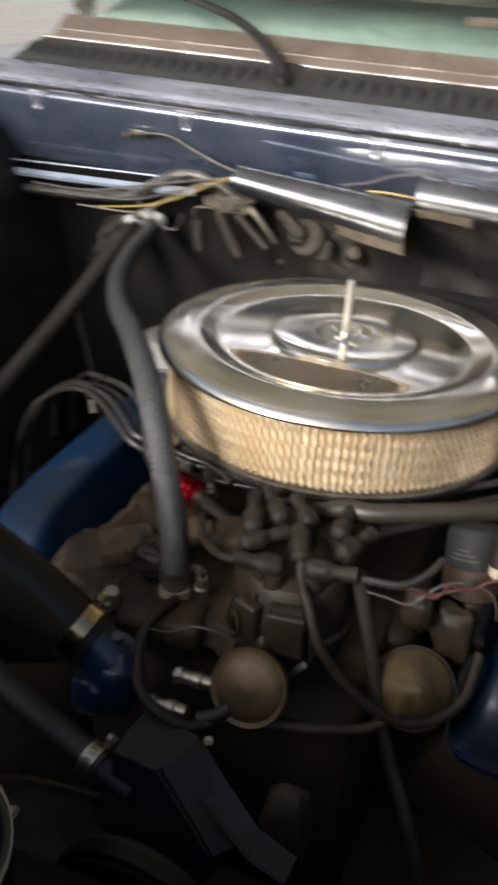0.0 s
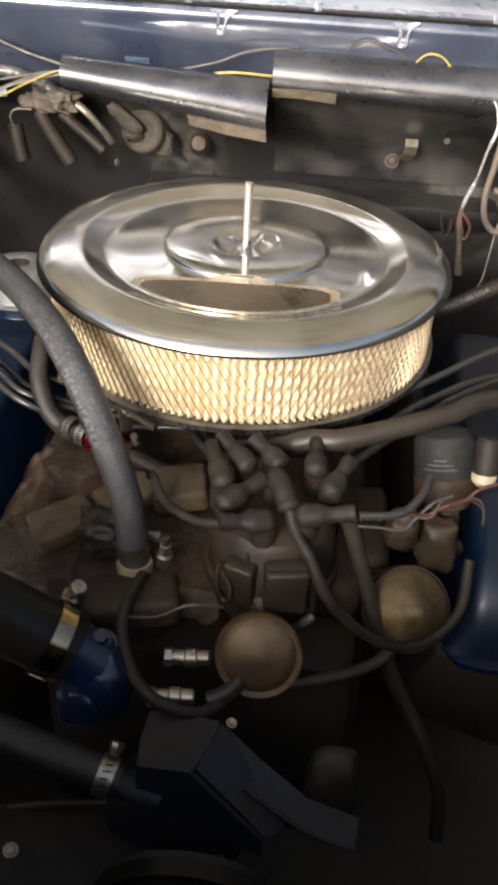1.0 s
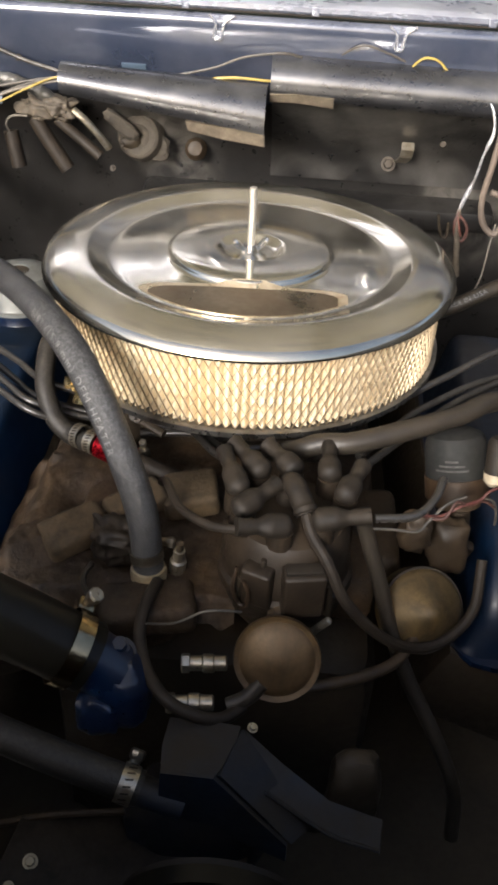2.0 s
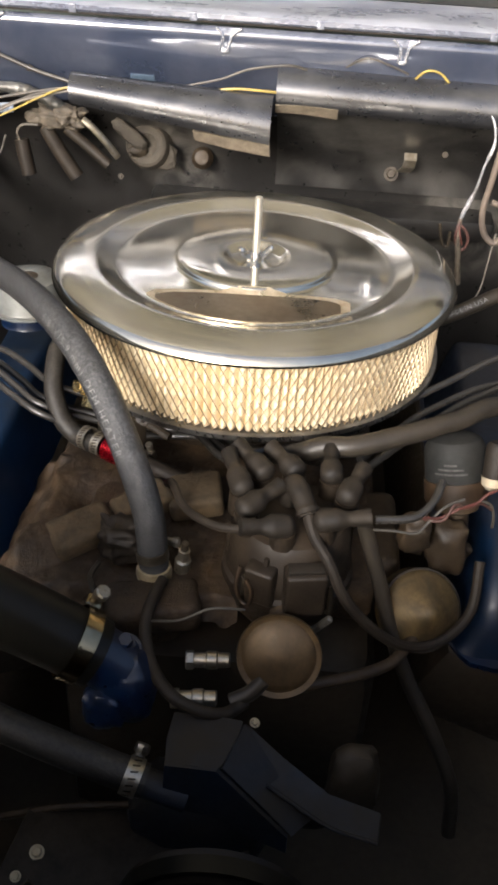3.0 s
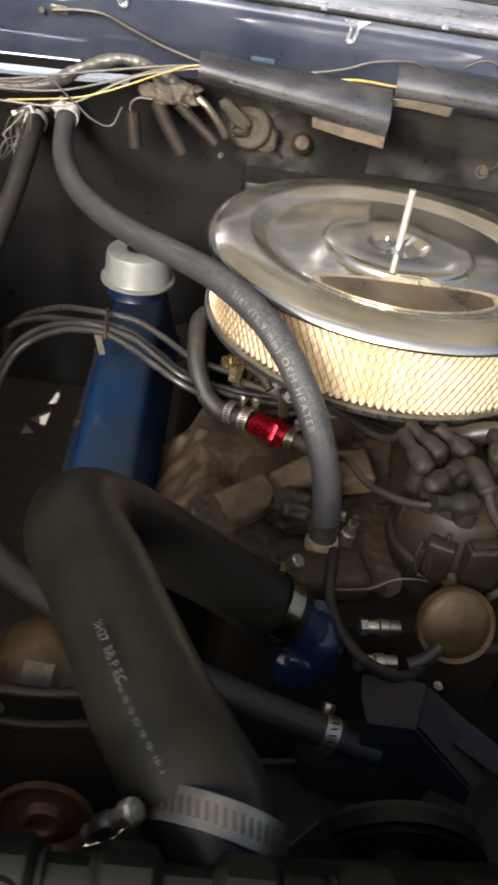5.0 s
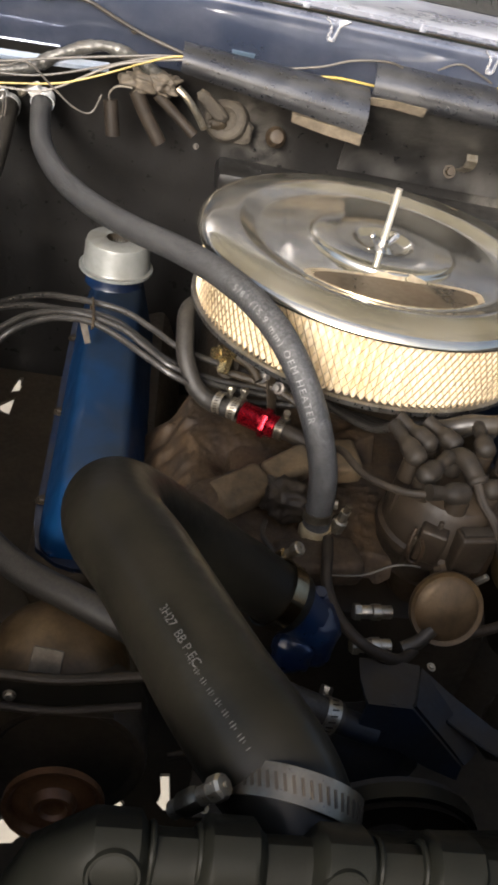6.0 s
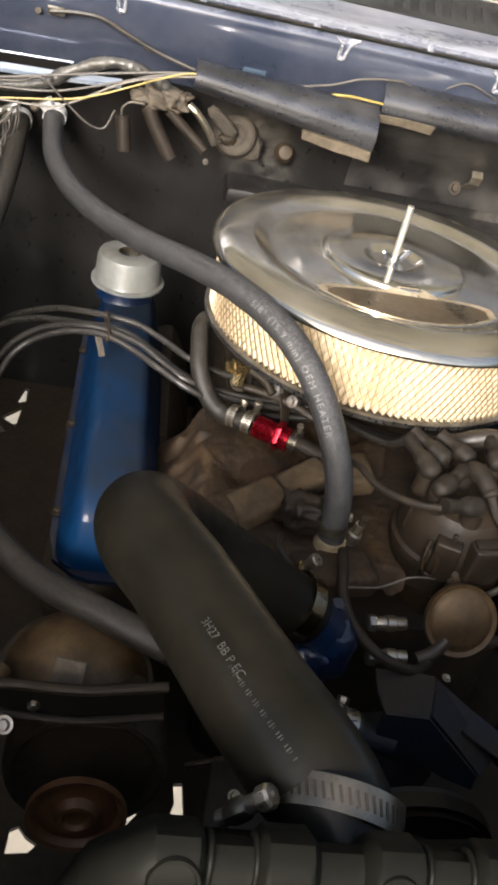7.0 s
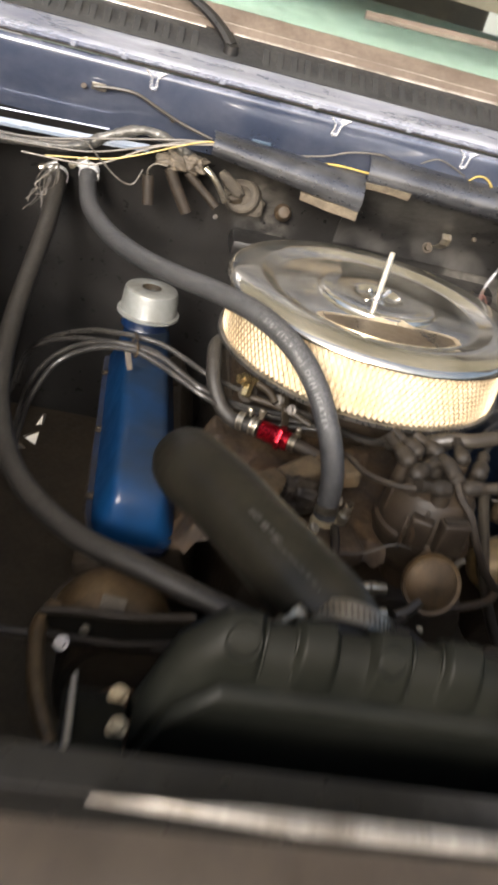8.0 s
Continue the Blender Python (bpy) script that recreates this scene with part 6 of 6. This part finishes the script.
loom = thing("wiring_loom", (-0.34, 0.25, 0.05), "wiring loom in crinkled silvery wrap along the firewall", "wiring")
part("wrap", tube([(-0.70, 0.262, 0.010), (-0.55, 0.258, 0.014), (-0.43, 0.25, 0.024), (-0.378, 0.248, 0.034), (-0.342, 0.247, 0.056), (-0.30, 0.247, 0.072), (-0.265, 0.250, 0.066), (-0.235, 0.252, 0.052)], lambda f: 0.0066 + 0.0003 * math.sin(170 * f) + 0.0009 * math.sin(41 * f), 22, 24, 0.12), M["foil"], loom)
WIRES = [
    ("yellow", 0.0014, [(-0.42, 0.226, 0.016), (-0.349, 0.219, 0.030), (-0.313, 0.218, 0.042), (-0.278, 0.217, 0.058), (-0.251, 0.212, 0.072), (-0.214, 0.207, 0.087), (-0.16, 0.212, 0.088)]),
    ("white_wire", 0.0016, [(-0.45, 0.226, 0.014), (-0.372, 0.22, 0.018), (-0.342, 0.22, 0.027), (-0.29, 0.218, 0.058), (-0.252, 0.214, 0.073), (-0.20, 0.21, 0.086)]),
    ("grey_wire", 0.0018, [(-0.52, 0.23, 0.022), (-0.42, 0.226, 0.028), (-0.36, 0.222, 0.036), (-0.30, 0.220, 0.056), (-0.25, 0.215, 0.076), (-0.20, 0.212, 0.088)]),
    ("grey_wire", 0.0015, [(-0.43, 0.225, 0.034), (-0.397, 0.22, 0.040), (-0.374, 0.218, 0.048), (-0.348, 0.217, 0.029), (-0.322, 0.217, 0.010), (-0.303, 0.22, 0.007), (-0.293, 0.222, 0.028)]),
    ("grey_wire", 0.0020, [(-0.53, 0.235, 0.03), (-0.44, 0.23, 0.034), (-0.36, 0.226, 0.052), (-0.30, 0.224, 0.066), (-0.24, 0.218, 0.080), (-0.19, 0.214, 0.088)]),
    ("yellow", 0.0018, [(-0.12, 0.226, 0.080), (-0.083, 0.224, 0.086), (-0.045, 0.223, 0.093), (-0.005, 0.226, 0.092), (0.03, 0.235, 0.088)]),
    ("grey_wire", 0.0016, [(-0.15, 0.235, 0.080), (-0.122, 0.233, 0.085), (-0.063, 0.230, 0.099), (-0.029, 0.230, 0.112), (0.010, 0.231, 0.118), (0.03, 0.238, 0.114)]),
    ("yellow", 0.0015, [(0.141, 0.243, 0.104), (0.144, 0.240, 0.113), (0.154, 0.238, 0.121), (0.168, 0.238, 0.119), (0.182, 0.240, 0.106)]),
    ("grey_wire", 0.0014, [(0.07, 0.242, 0.118), (0.09, 0.234, 0.130), (0.115, 0.236, 0.124), (0.135, 0.240, 0.116)]),
]
for material, r, pts_ in WIRES:
    solo("loose_wire", tube(pts_, r * 0.8, 8, 8), M[material], "thin loose yellow wire along the firewall" if material == "yellow" else "thin loose grey wire along the firewall", "wire", "firewall wires")
frayed = thing("frayed_wires", (-0.415, 0.25, -0.03), "bundle of frayed thin wire ends by the heater pipe", "wiring")
rng = random.Random(4)
for k in range(9):
    p = Vector((-0.405, 0.262, 0.0))
    pts_ = [p.copy()]
    for j in range(4):
        p += Vector((rng.uniform(-0.016, 0.004), rng.uniform(-0.012, 0.006), rng.uniform(-0.022, -0.002)))
        pts_.append(p.copy())
    part("strand", tube(pts_, 0.0009, 5, 5), M["white_wire"] if k % 3 == 0 else M["grey_wire"], frayed)
cable = thing("hood_release_cable", (-0.36, 0.232, 0.112), "thin black cable held by a small metal clamp", "cable")
part("cable", tube([(-0.372, 0.234, 0.113), (-0.345, 0.233, 0.117), (-0.318, 0.232, 0.117), (-0.290, 0.232, 0.107), (-0.255, 0.231, 0.095), (-0.213, 0.226, 0.086)], 0.0022, 8, 8), M["rubber"], cable)
part("clamp", box((0.018, 0.004, 0.009), pose(-0.366, 0.236, 0.114, 20, 0, 0), 0.001), M["zinc"], cable)
solo("ledge_rail", sheet([[(-0.66, 0.250, 0.0385), (-0.48, 0.250, 0.0455), (-0.37, 0.250, 0.0500), (-0.29, 0.250, 0.0555)], [(-0.66, 0.246, 0.0330), (-0.48, 0.246, 0.0400), (-0.37, 0.246, 0.0445), (-0.29, 0.246, 0.0500)], [(-0.66, 0.247, 0.0285), (-0.48, 0.247, 0.0355), (-0.37, 0.247, 0.0400), (-0.29, 0.247, 0.0455)]], 0.002), M["lip_paint"], "pale glossy lip at the blue panel's lower edge", "rail", kind="structure")
solo("panel_bead", tube([(-0.66, 0.2510, 0.0480), (-0.45, 0.2510, 0.0575), (-0.345, 0.2510, 0.0620)], 0.0014, 8, 4), M["cowl"], "thin raised bead above the panel's lip", "trim", kind="structure")
solo("paint_patch", box((0.026, 0.0012, 0.009), pose(-0.146, 0.2520, 0.0905, 26, 0, 0), 0.0003), M["pale_blue"], "scraped pale blue paint patch on the firewall", "patch")
for at in ((-0.267, 0.2455, 0.094), (-0.385, 0.239, 0.110), (0.19, 0.262, 0.03)):
    solo("plug_hole", lathe([(0.0, 0.0012), (0.0032, 0.0012), (0.0038, 0.0)], at, (0, -1, 0.5), 14), M["black_iron"], "small dark hole in the firewall", "hole", "firewall holes")

# ---- the right end of the firewall
solo("taped_cable", tube([(0.214, 0.226, 0.097), (0.228, 0.218, 0.080), (0.2325, 0.216, 0.060), (0.229, 0.215, 0.044), (0.226, 0.215, 0.033), (0.222, 0.215, 0.009), (0.2155, 0.215, -0.012), (0.212, 0.215, -0.026)], lambda f: 0.0013 + 0.0013 * max(0.0, math.sin(3 + 13 * f)), 12, 14, 0.45), M["tape"], "shiny crinkled tape round a hanging cable", "wiring")
plug = thing("cable_plug", (0.216, 0.214, -0.05), "frayed red and brown wire ends below the taped cable", "connector")
part("red_loop", tube([(0.212, 0.214, -0.026), (0.2095, 0.212, -0.040), (0.213, 0.212, -0.054), (0.221, 0.212, -0.058), (0.224, 0.212, -0.046), (0.219, 0.213, -0.036), (0.212, 0.214, -0.030)], 0.0017, 8, 8), M["red_wire"], plug)
part("sleeve", tube([(0.212, 0.215, -0.024), (0.212, 0.213, -0.042), (0.2155, 0.212, -0.062), (0.219, 0.212, -0.085), (0.221, 0.212, -0.10)], lambda f: 0.0022 + 0.0022 * f, 10, 6, 0.2), M["mastic"], plug, "dusty brown sleeve")
part("red_strand", tube([(0.211, 0.213, -0.030), (0.215, 0.210, -0.044), (0.218, 0.210, -0.052)], 0.0012, 6, 6), M["pink_wire"], plug)
solo("hanging_wire", tube([(0.240, 0.21, 0.075), (0.236, 0.206, 0.030), (0.232, 0.205, -0.008), (0.238, 0.205, -0.034), (0.252, 0.205, -0.045), (0.260, 0.205, -0.028), (0.254, 0.206, -0.006), (0.240, 0.207, 0.0)], 0.0034, 10, 8), M["trim"], "thick beige cable looped by the firewall", "wire", "hanging wires")
solo("hanging_wire", tube([(0.252, 0.207, -0.035), (0.250, 0.206, -0.06), (0.247, 0.204, -0.10), (0.236, 0.2, -0.125)], 0.0009, 8, 6), M["white_wire"], "thin pale wire hanging by the firewall", "wire", "hanging wires")
solo("wire_hook", tube([(0.187, 0.19, -0.022), (0.190, 0.19, -0.036), (0.194, 0.19, -0.046), (0.199, 0.19, -0.046), (0.199, 0.19, -0.030)], 0.0016, 8, 5), M["black_iron"], "small bent black wire hook", "hook")
FUEL = [(0.170, 0.165, -0.132), (0.203, 0.170, -0.124), (0.221, 0.175, -0.118), (0.244, 0.18, -0.107), (0.268, 0.19, -0.099), (0.33, 0.21, -0.085)]
fuel_hose = thing("fuel_hose", (0.22, 0.175, -0.118), "black rubber hose with white lettering", "hose")
part("hose", tube(FUEL, 0.0085, 16, 8), M["rubber"], fuel_hose)
along(FUEL, "MADE IN USA", 0.0075, 0.0086, (-0.2, -0.8, 0.55), 0.22, M["hose_print"], fuel_hose, steps=8, spacing=1.1)
